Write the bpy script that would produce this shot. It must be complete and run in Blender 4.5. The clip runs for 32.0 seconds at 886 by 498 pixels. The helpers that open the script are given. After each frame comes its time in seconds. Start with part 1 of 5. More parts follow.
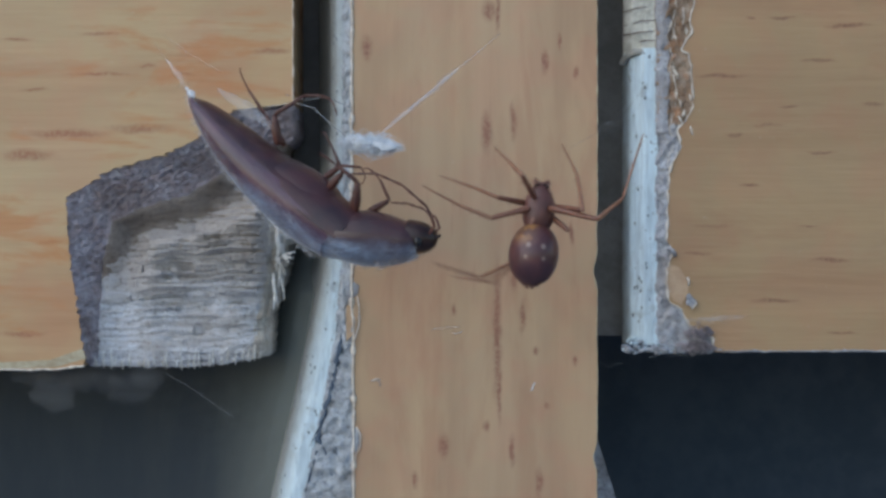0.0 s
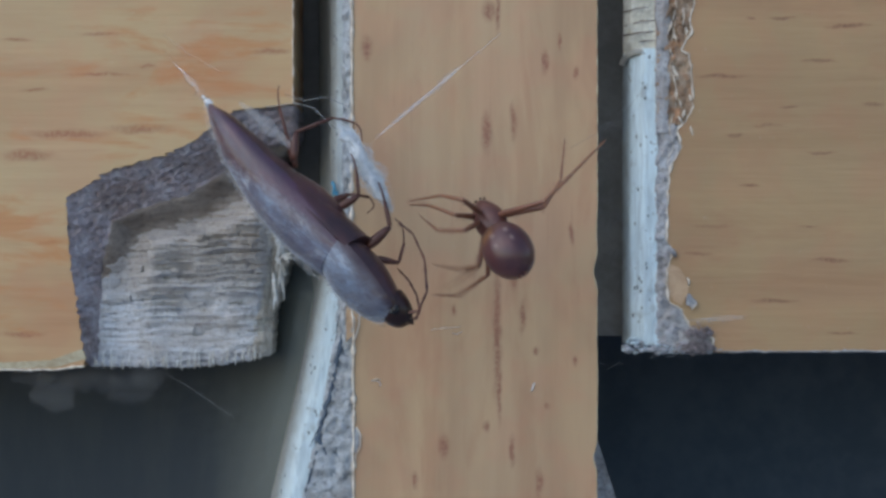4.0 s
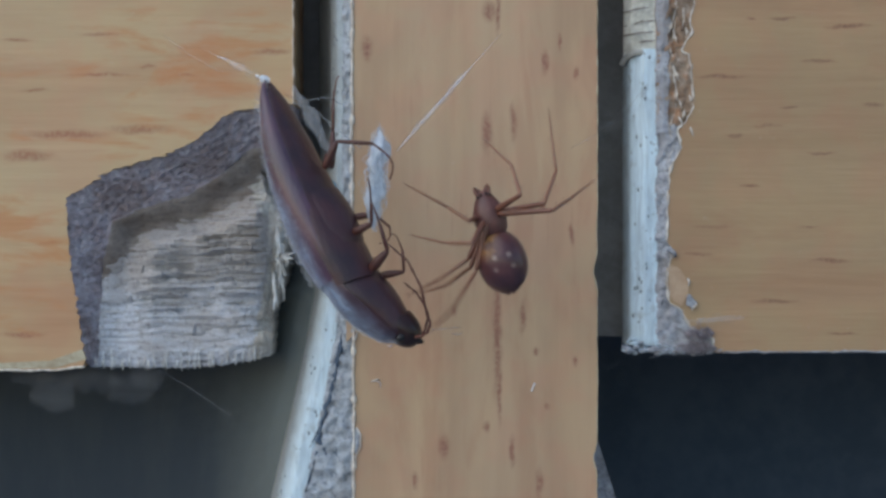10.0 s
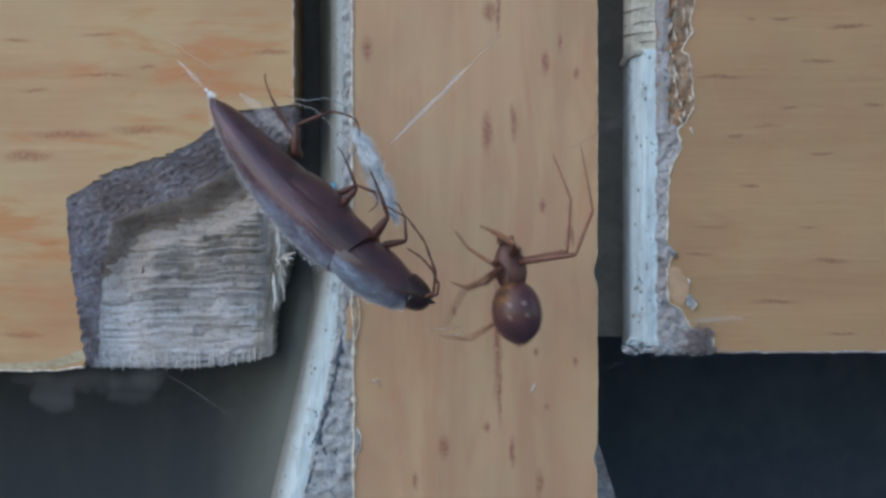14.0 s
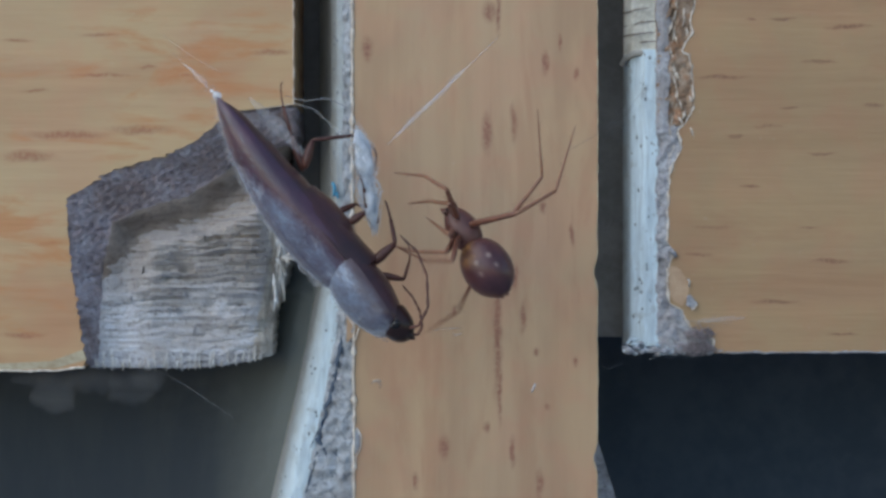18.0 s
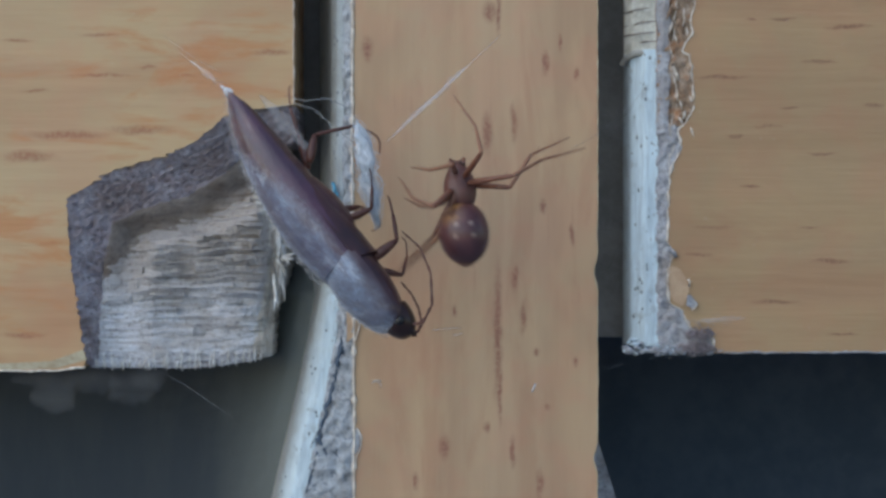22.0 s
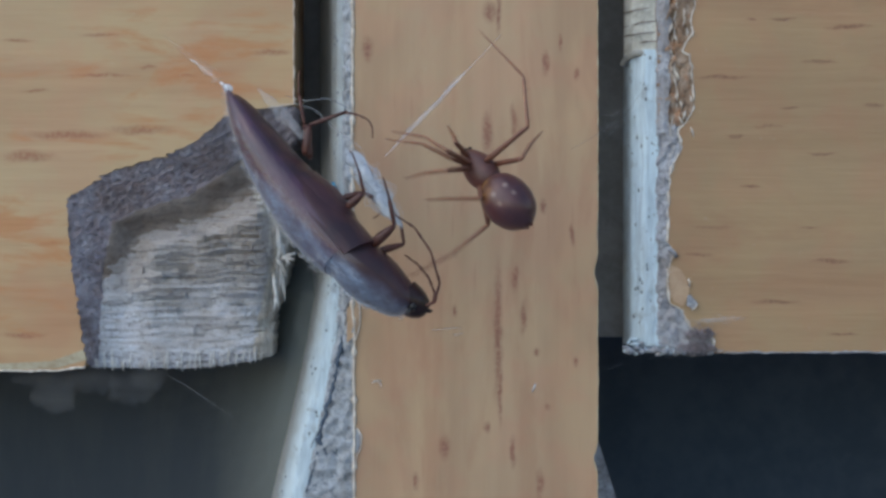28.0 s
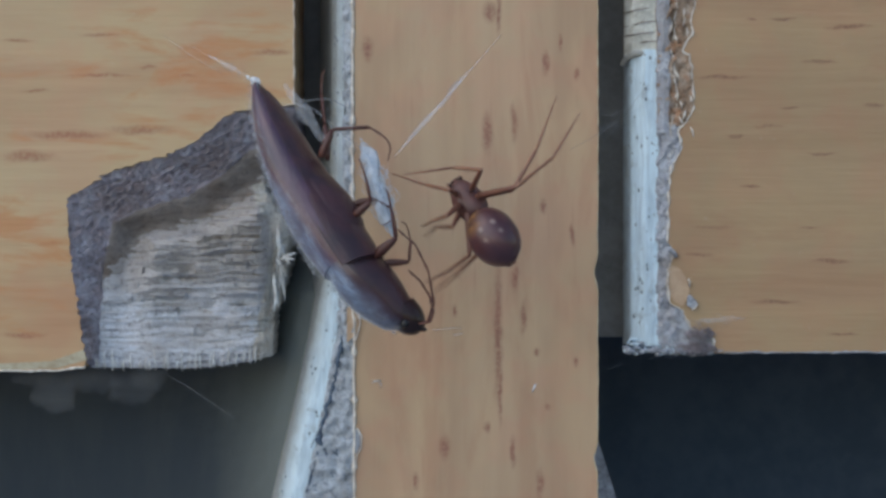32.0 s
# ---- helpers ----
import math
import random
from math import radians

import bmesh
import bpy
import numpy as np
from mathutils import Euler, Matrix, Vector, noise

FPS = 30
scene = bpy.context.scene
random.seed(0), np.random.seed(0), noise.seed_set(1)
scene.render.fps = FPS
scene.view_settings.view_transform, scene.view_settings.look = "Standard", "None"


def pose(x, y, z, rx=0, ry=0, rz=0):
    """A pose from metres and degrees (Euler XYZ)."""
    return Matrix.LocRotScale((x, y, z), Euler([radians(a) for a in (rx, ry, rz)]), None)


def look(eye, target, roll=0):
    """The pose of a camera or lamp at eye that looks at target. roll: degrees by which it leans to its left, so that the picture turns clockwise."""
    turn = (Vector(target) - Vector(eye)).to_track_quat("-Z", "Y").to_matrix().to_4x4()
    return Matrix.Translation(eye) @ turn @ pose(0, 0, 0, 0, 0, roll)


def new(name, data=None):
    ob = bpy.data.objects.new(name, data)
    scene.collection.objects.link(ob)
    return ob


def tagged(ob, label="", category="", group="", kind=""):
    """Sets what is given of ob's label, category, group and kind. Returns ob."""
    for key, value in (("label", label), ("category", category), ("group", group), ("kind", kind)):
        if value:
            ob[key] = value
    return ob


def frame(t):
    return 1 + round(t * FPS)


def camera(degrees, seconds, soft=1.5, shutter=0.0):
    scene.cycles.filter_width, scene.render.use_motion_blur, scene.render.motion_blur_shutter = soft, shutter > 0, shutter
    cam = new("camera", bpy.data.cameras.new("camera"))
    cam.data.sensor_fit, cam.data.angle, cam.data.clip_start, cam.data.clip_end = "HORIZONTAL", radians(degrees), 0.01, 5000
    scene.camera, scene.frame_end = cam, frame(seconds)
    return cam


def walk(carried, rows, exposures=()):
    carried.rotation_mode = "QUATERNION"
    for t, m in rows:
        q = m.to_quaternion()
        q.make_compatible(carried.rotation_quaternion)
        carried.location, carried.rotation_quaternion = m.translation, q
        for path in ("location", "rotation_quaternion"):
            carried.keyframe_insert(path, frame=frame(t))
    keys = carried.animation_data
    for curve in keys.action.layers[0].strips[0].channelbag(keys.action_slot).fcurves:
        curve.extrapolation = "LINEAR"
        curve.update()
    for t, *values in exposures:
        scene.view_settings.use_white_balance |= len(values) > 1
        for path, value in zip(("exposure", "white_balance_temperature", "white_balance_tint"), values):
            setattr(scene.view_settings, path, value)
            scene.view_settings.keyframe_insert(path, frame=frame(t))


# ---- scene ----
# A still close-up of a joint between old varnished boards; a small spider wraps a click beetle in silk.
S = 0.05 / 1568          # metres of board face to one unit of the plan
FOV = 30.0
D = 0.025 / math.tan(radians(FOV / 2))   # camera to board face
cam = camera(FOV, 32.0, soft=3.0, shutter=2.0)
walk(cam, [
    (0.0, look((0.5 * S, -D, -0.5 * S), (0.5 * S, 0, -0.5 * S))),
    (10.0, look((0.2 * S, -D, 0.6 * S), (0.2 * S, 0, 0.6 * S))),
    (21.0, look((-0.5 * S, -D, 1.6 * S), (-0.5 * S, 0, 1.6 * S))),
    (32.0, look((-1.0 * S, -D, 1.6 * S), (-1.0 * S, 0, 1.6 * S)))])


def P(px, py, y=0.0):
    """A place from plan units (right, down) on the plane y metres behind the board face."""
    k = S * (D + y) / D
    return Vector(((px - 784) * k, y, (441 - py) * k))


# ---- light: overcast daylight from the upper left ----
world = bpy.data.worlds.new("sky")
scene.world = world
world.use_nodes = True
wn = world.node_tree
sky = wn.nodes.new("ShaderNodeTexSky")
sky.sky_type, sky.sun_disc = "NISHITA", False
sky.sun_elevation, sky.sun_rotation = radians(42), radians(236)
sky.air_density, sky.dust_density, sky.ozone_density = 1.3, 1.0, 2.0
wn.links.new(sky.outputs[0], wn.nodes["Background"].inputs[0])
wn.nodes["Background"].inputs[1].default_value = 0.15
sun_data = bpy.data.lights.new("sun", "SUN")
sun_data.energy, sun_data.angle, sun_data.color = 0.89, radians(100), (0.965, 0.99, 0.985)
sun = new("sun", sun_data)
sun.matrix_world = look((-0.8, -0.62, 0.72), (0, 0, 0))
scene.view_settings.exposure = 0.35


# ---- materials ----
class Nodes:
    """Short forms for building one node material."""

    def __init__(self, name, rough=0.5, spec=0.5, metal=0.0):
        self.mat = bpy.data.materials.new(name)
        self.mat.use_nodes = True
        self.nt = self.mat.node_tree
        self.bsdf = self.nt.nodes["Principled BSDF"]
        self.bsdf.inputs["Roughness"].default_value = rough
        self.bsdf.inputs["Specular IOR Level"].default_value = spec
        self.bsdf.inputs["Metallic"].default_value = metal
        self.coord = self.nt.nodes.new("ShaderNodeTexCoord").outputs["Object"]

    def put(self, value, socket):
        if hasattr(value, "is_linked"):
            self.nt.links.new(value, socket)
        else:
            socket.default_value = value

    def stretch(self, x, y, z, source=None):
        n = self.nt.nodes.new("ShaderNodeVectorMath")
        n.operation = "MULTIPLY"
        self.put(source or self.coord, n.inputs[0])
        n.inputs[1].default_value = (x, y, z)
        return n.outputs[0]

    def noise(self, vec, scale=1.0, detail=4.0, rough=0.55, twist=0.0):
        n = self.nt.nodes.new("ShaderNodeTexNoise")
        self.put(vec, n.inputs["Vector"])
        n.inputs["Scale"].default_value, n.inputs["Detail"].default_value = scale, detail
        n.inputs["Roughness"].default_value, n.inputs["Distortion"].default_value = rough, twist
        return n.outputs["Fac"]

    def cells(self, vec, scale=1.0, feature="F1"):
        n = self.nt.nodes.new("ShaderNodeTexVoronoi")
        n.feature = feature
        self.put(vec, n.inputs["Vector"])
        n.inputs["Scale"].default_value = scale
        return n.outputs["Distance"]

    def ramp(self, fac, lo, hi, a=0.0, b=1.0):
        n = self.nt.nodes.new("ShaderNodeMapRange")
        n.interpolation_type = "SMOOTHSTEP"
        self.put(fac, n.inputs[0])
        for i, v in enumerate((lo, hi, a, b)):
            n.inputs[i + 1].default_value = v
        return n.outputs[0]

    def math(self, op, a, b=0.0):
        n = self.nt.nodes.new("ShaderNodeMath")
        n.operation = op
        self.put(a, n.inputs[0])
        self.put(b, n.inputs[1])
        return n.outputs[0]

    def mix(self, fac, a, b, blend="MIX"):
        n = self.nt.nodes.new("ShaderNodeMix")
        n.data_type, n.blend_type = "RGBA", blend
        self.put(fac, n.inputs[0])
        for value, socket in ((a, n.inputs[6]), (b, n.inputs[7])):
            self.put(value if hasattr(value, "is_linked") else (*value, 1.0), socket)
        return n.outputs[2]

    def color(self, value):
        self.put(value if hasattr(value, "is_linked") else (*value, 1.0), self.bsdf.inputs["Base Color"])

    def bump(self, height, distance, strength=1.0):
        n = self.nt.nodes.new("ShaderNodeBump")
        self.put(height, n.inputs["Height"])
        n.inputs["Distance"].default_value, n.inputs["Strength"].default_value = distance, strength
        self.nt.links.new(n.outputs[0], self.bsdf.inputs["Normal"])

    def flecks(self, spots):
        """Mask of resin flecks, each an oval: right, down, half width, half height, in plan units."""
        wob = self.nt.nodes.new("ShaderNodeTexNoise")
        wob.inputs["Scale"].default_value, wob.inputs["Detail"].default_value = 900.0, 3.0
        self.put(self.coord, wob.inputs["Vector"])
        sub = self.nt.nodes.new("ShaderNodeVectorMath")
        sub.operation = "SUBTRACT"
        self.put(wob.outputs["Color"], sub.inputs[0])
        sub.inputs[1].default_value = (0.5, 0.5, 0.5)
        add = self.nt.nodes.new("ShaderNodeVectorMath")
        add.operation = "MULTIPLY_ADD"
        self.put(sub.outputs[0], add.inputs[0])
        add.inputs[1].default_value = (14 * S, 0, 14 * S)
        self.put(self.coord, add.inputs[2])
        total = 0.0
        for px, py, hw, hh in spots:
            c = P(px, py)
            a = self.nt.nodes.new("ShaderNodeVectorMath")
            a.operation = "SUBTRACT"
            self.put(add.outputs[0], a.inputs[0])
            a.inputs[1].default_value = (c.x, 0, c.z)
            b = self.stretch(1 / (hw * S), 0, 1.25 / (hh * S), a.outputs[0])
            n = self.nt.nodes.new("ShaderNodeVectorMath")
            n.operation = "LENGTH"
            self.put(b, n.inputs[0])
            total = self.math("MAXIMUM", total, self.ramp(n.outputs["Value"], 0.2, 1.3, 1.0, 0.0))
        return total


def varnished_wood(name, along, spots, light, dark, fleck, patch, patchy):
    """Varnished softwood with its grain along 'x' or 'z', and the flecks that it shows."""
    m = Nodes(name, 0.42, 0.35)
    g = (90, 300, 1300) if along == "x" else (1300, 300, 90)
    fine = m.noise(m.stretch(*g), 1.0, 6.0, 0.6, 0.3)
    wide = m.noise(m.stretch(*[v * 0.17 for v in g]), 1.0, 3.0, 0.5, 0.8)
    cloud = m.noise(m.stretch(1.0, 1.0, 2.2) if along == "x" else m.stretch(2.2, 1.0, 1.0), 95.0, 3.0, 0.6, 0.5)
    pores = m.noise(m.stretch(*[v * 2.4 for v in g]), 1.0, 2.0, 0.5)
    col = m.mix(m.ramp(wide, 0.32, 0.7), light, dark)
    col = m.mix(m.ramp(fine, 0.35, 0.78, 0.0, 0.13), col, [v * 0.72 for v in dark])
    col = m.mix(m.ramp(cloud, 0.40, 0.68, 0.0, 0.55), col, [light[0] * 1.1, light[1] * 1.08, light[2] * 1.02])
    col = m.mix(m.ramp(pores, 0.62, 0.78, 0.0, 0.16), col, fleck)
    col = m.mix(m.math("MULTIPLY", m.flecks(spots), m.ramp(m.noise(m.coord, 3800.0, 4.0, 0.7), 0.34, 0.60, 0.34, 0.84)), col, fleck)
    stain = m.noise(m.stretch(110, 200, 380) if along == "x" else m.stretch(360, 200, 80), 1.0, 5.0, 0.65, 0.35)
    col = m.mix(m.ramp(stain, 0.5, 0.66, 0.0, patchy), col, patch)
    blush = m.ramp(m.noise(m.coord, 260.0, 3.0, 0.6), 0.42, 0.62, 0.0, 0.6)
    col = m.mix(blush, col, (1.05, 0.91, 0.93), 'MULTIPLY')
    dust = m.ramp(m.noise(m.coord, 2600.0, 2.0), 0.68, 0.76, 0.0, 0.12)
    col = m.mix(dust, col, (0.55, 0.5, 0.45))
    m.color(col)
    m.put(m.ramp(fine, 0.3, 0.7, 0.36, 0.52), m.bsdf.inputs["Roughness"])
    m.bump(m.math("ADD", fine, m.math("MULTIPLY", pores, 0.5)), 0.00006, 0.5)
    return m.mat


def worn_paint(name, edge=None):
    """Chalky blue-white paint over a rounded edge, scraped and spotted. edge: where shade is painted in towards the
    recess,
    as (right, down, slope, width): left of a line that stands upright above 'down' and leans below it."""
    m = Nodes(name, 0.55, 0.4)
    streak = m.noise(m.stretch(2600, 2600, 260), 1.0, 6.0, 0.65, 0.7)
    blot = m.noise(m.coord, 900.0, 4.0, 0.6)
    specks = m.cells(m.stretch(1, 1, 0.6), 3200.0)
    col = m.mix(m.ramp(streak, 0.38, 0.66), (0.55, 0.68, 0.76), (0.40, 0.50, 0.57))
    col = m.mix(m.ramp(blot, 0.56, 0.72, 0.0, 0.6), col, (0.26, 0.29, 0.32))
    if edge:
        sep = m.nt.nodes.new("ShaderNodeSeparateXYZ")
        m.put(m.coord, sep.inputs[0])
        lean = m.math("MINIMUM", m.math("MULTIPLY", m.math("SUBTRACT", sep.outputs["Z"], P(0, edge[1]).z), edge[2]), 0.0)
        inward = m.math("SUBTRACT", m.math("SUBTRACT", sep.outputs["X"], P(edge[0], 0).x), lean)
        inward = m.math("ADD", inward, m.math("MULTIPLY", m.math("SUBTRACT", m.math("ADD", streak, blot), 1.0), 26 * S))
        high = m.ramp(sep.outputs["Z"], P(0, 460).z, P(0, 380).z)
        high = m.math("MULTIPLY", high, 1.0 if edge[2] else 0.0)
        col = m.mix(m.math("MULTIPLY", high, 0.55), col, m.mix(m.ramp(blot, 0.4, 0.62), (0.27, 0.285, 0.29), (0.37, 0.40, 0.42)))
        # shade of the turning edge painted in: colour darkens towards the gap
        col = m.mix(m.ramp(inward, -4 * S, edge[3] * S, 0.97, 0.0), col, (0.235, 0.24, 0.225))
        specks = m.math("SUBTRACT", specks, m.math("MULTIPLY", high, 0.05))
    col = m.mix(m.math("MULTIPLY", m.ramp(specks, 0.16, 0.26, 1.0, 0.0), m.ramp(blot, 0.46, 0.56)), col, (0.10, 0.115, 0.13))
    m.color(col)
    m.bump(m.math("ADD", streak, blot), 0.00012, 0.7)
    return m.mat


def torn_fibre(name, a, b, dark, along, depth, brown_above=None, rusty=0.22):
    """Bare broken wood: split fibres along one axis, greyed and dusty."""
    m = Nodes(name, 0.85, 0.2)
    g = {"x": (300, 1500, 2900), "z": (3600, 1500, 300), "none": (1500, 1500, 1500)}[along]
    fine = m.noise(m.stretch(*g), 1.0, 7.0, 0.65, 0.4)
    grit = m.noise(m.coord, 4200.0, 4.0, 0.7)
    blot = m.noise(m.coord, 420.0, 3.0)
    col = m.mix(m.ramp(fine, 0.35, 0.65), b, a)
    col = m.mix(m.ramp(blot, 0.42, 0.68, 0.0, 0.6), col, [b[0] * 0.72, b[1] * 0.64, b[2] * 0.56])
    if brown_above:
        sep = m.nt.nodes.new("ShaderNodeSeparateXYZ")
        m.put(m.coord, sep.inputs[0])
        h = m.math("ADD", sep.outputs["Z"], m.math("MULTIPLY", m.noise(m.coord, 350.0, 4.0), 0.004))
        weathered = m.ramp(h, P(0, brown_above + 70).z + 0.002, P(0, brown_above - 120).z + 0.002, 0.0, 0.94)
        col = m.mix(weathered, col, (0.375, 0.35, 0.335))
    if along == "x":
        col = m.mix(m.ramp(fine, 0.30, 0.40, 0.48, 0.0), col, dark)
    else:
        rust = m.noise(m.coord, 1100.0, 3.0)
        col = m.mix(m.ramp(rust, 0.5, 0.66, 0.0, rusty), col, [b[0] * 1.15, b[1] * 0.85, b[2] * 0.66])
    col = m.mix(m.ramp(grit, 0.34, 0.48, 0.6, 0.0), col, dark)
    col = m.mix(m.ramp(grit, 0.6, 0.74, 0.0, 0.35), col, [min(0.75, x * 1.35) for x in a])
    m.color(col)
    m.bump(m.math("ADD", fine, grit), depth, 0.9)
    return m.mat


def plain_rough(name, col, col2, scale, rough, depth=0.00005, spec=0.3):
    m = Nodes(name, rough, spec)
    f = m.noise(m.coord, scale, 5.0, 0.6)
    g = m.noise(m.coord, scale * 6, 3.0, 0.6)
    m.color(m.mix(m.ramp(m.math("ADD", m.math("MULTIPLY", f, 0.7), m.math("MULTIPLY", g, 0.3)), 0.38, 0.62), col, col2))
    m.bump(g, depth, 0.6)
    return m.mat


def cuticle(name, col, col2, rough, ridges=0.0, dust=0.0, flank=0.25):
    """Beetle shell: dark, glossy, with fine furrows along the body and dusty patches."""
    m = Nodes(name, rough, 0.3)
    pits = m.cells(m.stretch(0.45, 1, 1), 5200.0)
    blot = m.noise(m.coord, 420.0, 4.0, 0.6)
    hair = m.noise(m.stretch(1700, 3400, 3400), 1.0, 5.0, 0.7, 1.0)
    base = m.mix(m.ramp(blot, 0.35, 0.65), col, col2)
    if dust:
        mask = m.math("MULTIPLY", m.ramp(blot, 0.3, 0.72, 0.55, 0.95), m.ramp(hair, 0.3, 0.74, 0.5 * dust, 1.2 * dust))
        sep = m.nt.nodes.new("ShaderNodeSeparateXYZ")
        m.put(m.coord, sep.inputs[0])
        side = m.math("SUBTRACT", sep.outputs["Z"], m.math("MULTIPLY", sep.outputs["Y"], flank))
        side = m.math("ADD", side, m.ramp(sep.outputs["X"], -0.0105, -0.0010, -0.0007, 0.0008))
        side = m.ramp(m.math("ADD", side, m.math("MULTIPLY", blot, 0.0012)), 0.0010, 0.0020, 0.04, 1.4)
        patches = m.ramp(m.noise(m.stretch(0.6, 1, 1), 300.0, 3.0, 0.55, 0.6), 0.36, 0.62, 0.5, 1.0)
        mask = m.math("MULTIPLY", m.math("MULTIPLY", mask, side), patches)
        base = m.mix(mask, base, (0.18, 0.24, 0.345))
        vein = m.noise(m.stretch(330, 600, 600), 1.0, 4.0, 0.6, 1.2)
        thin = m.ramp(m.math("ABSOLUTE", m.math("SUBTRACT", vein, 0.5)), 0.0, 0.035, 1.0, 0.0)
        thin = m.math("MULTIPLY", thin, m.ramp(m.noise(m.coord, 330.0, 3.0), 0.46, 0.62, 0.0, 0.32))
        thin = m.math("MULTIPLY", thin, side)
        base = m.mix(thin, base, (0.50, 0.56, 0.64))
        m.bsdf.inputs["Sheen Weight"].default_value = 0.38
        m.bsdf.inputs["Sheen Roughness"].default_value = 0.35
        m.bsdf.inputs["Sheen Tint"].default_value = (0.80, 0.88, 1.0, 1.0)
        m.put(m.math("ADD", m.ramp(mask, 0.0, 0.6, 0.0, 0.35), rough), m.bsdf.inputs["Roughness"])
    m.color(base)
    height = m.math("ADD", m.math("MULTIPLY", pits, 0.6), m.math("MULTIPLY", hair, 0.6))
    if ridges:
        w = m.nt.nodes.new("ShaderNodeTexWave")
        w.bands_direction = "Y"
        w.inputs["Scale"].default_value = ridges
        w.inputs["Distortion"].default_value = 0.6
        m.put(m.coord, w.inputs["Vector"])
        height = m.math("ADD", height, w.outputs["Fac"])
    m.bsdf.inputs["Coat Weight"].default_value = 0.45 if dust else 0.15
    m.bsdf.inputs["Coat Roughness"].default_value = 0.14
    m.bump(height, 0.00004, 0.6)
    return m.mat


def spider_skin(name, col, col2, rough, through_light=0.0, scale=900.0):
    m = Nodes(name, rough, 0.5)
    f = m.noise(m.coord, scale, 4.0, 0.6)
    h = m.noise(m.stretch(2200, 2200, 2200), 1.0, 3.0)
    m.color(m.mix(m.ramp(f, 0.35, 0.65), col, col2))
    m.bsdf.inputs["Subsurface Weight"].default_value = through_light
    m.bsdf.inputs["Subsurface Radius"].default_value = (0.0006, 0.0003, 0.0002)
    m.bsdf.inputs["Subsurface Scale"].default_value = 1.0
    m.bump(h, 0.00002, 0.6)
    return m.mat


def abdomen_skin():
    """Round purple-brown abdomen, amber towards the waist, with four pale dimples above that also paint in a highlight.
    """
    m = Nodes("abdomen_skin", 0.46, 0.4)
    f = m.noise(m.coord, 700.0, 4.0, 0.6)

    def nearness(place, inner, outer, wobble=0.0):
        n = m.nt.nodes.new("ShaderNodeVectorMath")
        n.operation = "DISTANCE"
        m.put(m.coord, n.inputs[0])
        n.inputs[1].default_value = place
        return m.ramp(m.math("ADD", n.outputs["Value"], m.math("MULTIPLY", f, wobble)), inner, outer, 1.0, 0.0)

    col = m.mix(m.ramp(f, 0.35, 0.68), (0.052, 0.020, 0.026), (0.100, 0.036, 0.037))
    col = m.mix(m.math("MULTIPLY", nearness((0.0012, 0.0007, 0.0009), 0.0006, 0.0016, 0.0007), m.ramp(m.noise(m.coord, 1500.0, 3.0, 0.6), 0.42, 0.55, 0.25, 0.95)), col, (0.30, 0.15, 0.05))
    # dimples, paled further as a painted highlight
    for x, y in ((0.0003, 0.0004), (0.0003, -0.0004), (-0.00035, 0.0005), (-0.00035, -0.0005)):
        col = m.mix(m.math("MULTIPLY", nearness((x, y, 0.0013), 0.00006, 0.00022), 0.5), col, (0.42, 0.33, 0.28))
    m.color(col)
    m.bsdf.inputs["Coat Weight"].default_value = 0.35
    m.bsdf.inputs["Coat Roughness"].default_value = 0.12
    m.bump(m.noise(m.coord, 6000.0, 3.0), 0.00002, 0.5)
    return m.mat


def silk_matter(name, alpha, light=(0.88, 0.91, 0.95), dim=(0.70, 0.74, 0.80)):
    m = Nodes(name, 0.45, 0.5)
    f = m.noise(m.coord, 2600.0, 4.0)
    m.color(m.mix(m.ramp(f, 0.35, 0.65), light, dim))
    m.bsdf.inputs["Alpha"].default_value = alpha
    m.bsdf.inputs["Transmission Weight"].default_value = 0.15
    return m.mat


STILE_WOOD = varnished_wood("stile_wood", "z", [
    (880, 590, 9, 165), (884, 690, 5, 80), (908, 215, 7, 45), (965, 110, 8, 28), (862, 235, 10, 50), (866, 20, 13, 26), (882, 20, 5, 55),
    (990, 75, 5, 20), (1020, 130, 6, 15), (912, 490, 7, 32), (925, 560, 6, 40), (1012, 415, 5, 26), (785, 790, 10, 30),
    (955, 855, 8, 36), (907, 800, 6, 36), (860, 755, 6, 15), (950, 622, 6, 10), (1018, 640, 5, 12), (803, 548, 5, 14),
    (650, 85, 11, 30), (970, 718, 6, 10), (960, 365, 6, 20), (735, 850, 6, 22)],
    (0.462, 0.329, 0.209), (0.39, 0.258, 0.160), (0.205, 0.074, 0.054), (0.375, 0.205, 0.125), 0.42)
RAIL_WOOD = varnished_wood("rail_wood", "x", [
    (1275, 135, 46, 5), (1500, 46, 42, 6), (1450, 108, 32, 5), (1385, 32, 25, 4), (1328, 32, 10, 4), (1395, 190, 18, 4),
    (1545, 186, 20, 6), (1360, 221, 28, 4), (1302, 239, 16, 5), (1455, 271, 28, 4), (1328, 328, 20, 4), (1260, 400, 40, 5),
    (1468, 460, 32, 6), (1370, 533, 42, 5), (1235, 450, 30, 4), (1430, 400, 20, 3), (1490, 590, 30, 4)],
    (0.362, 0.252, 0.145), (0.32, 0.21, 0.115), (0.17, 0.08, 0.052), (0.325, 0.195, 0.11), 0.5)
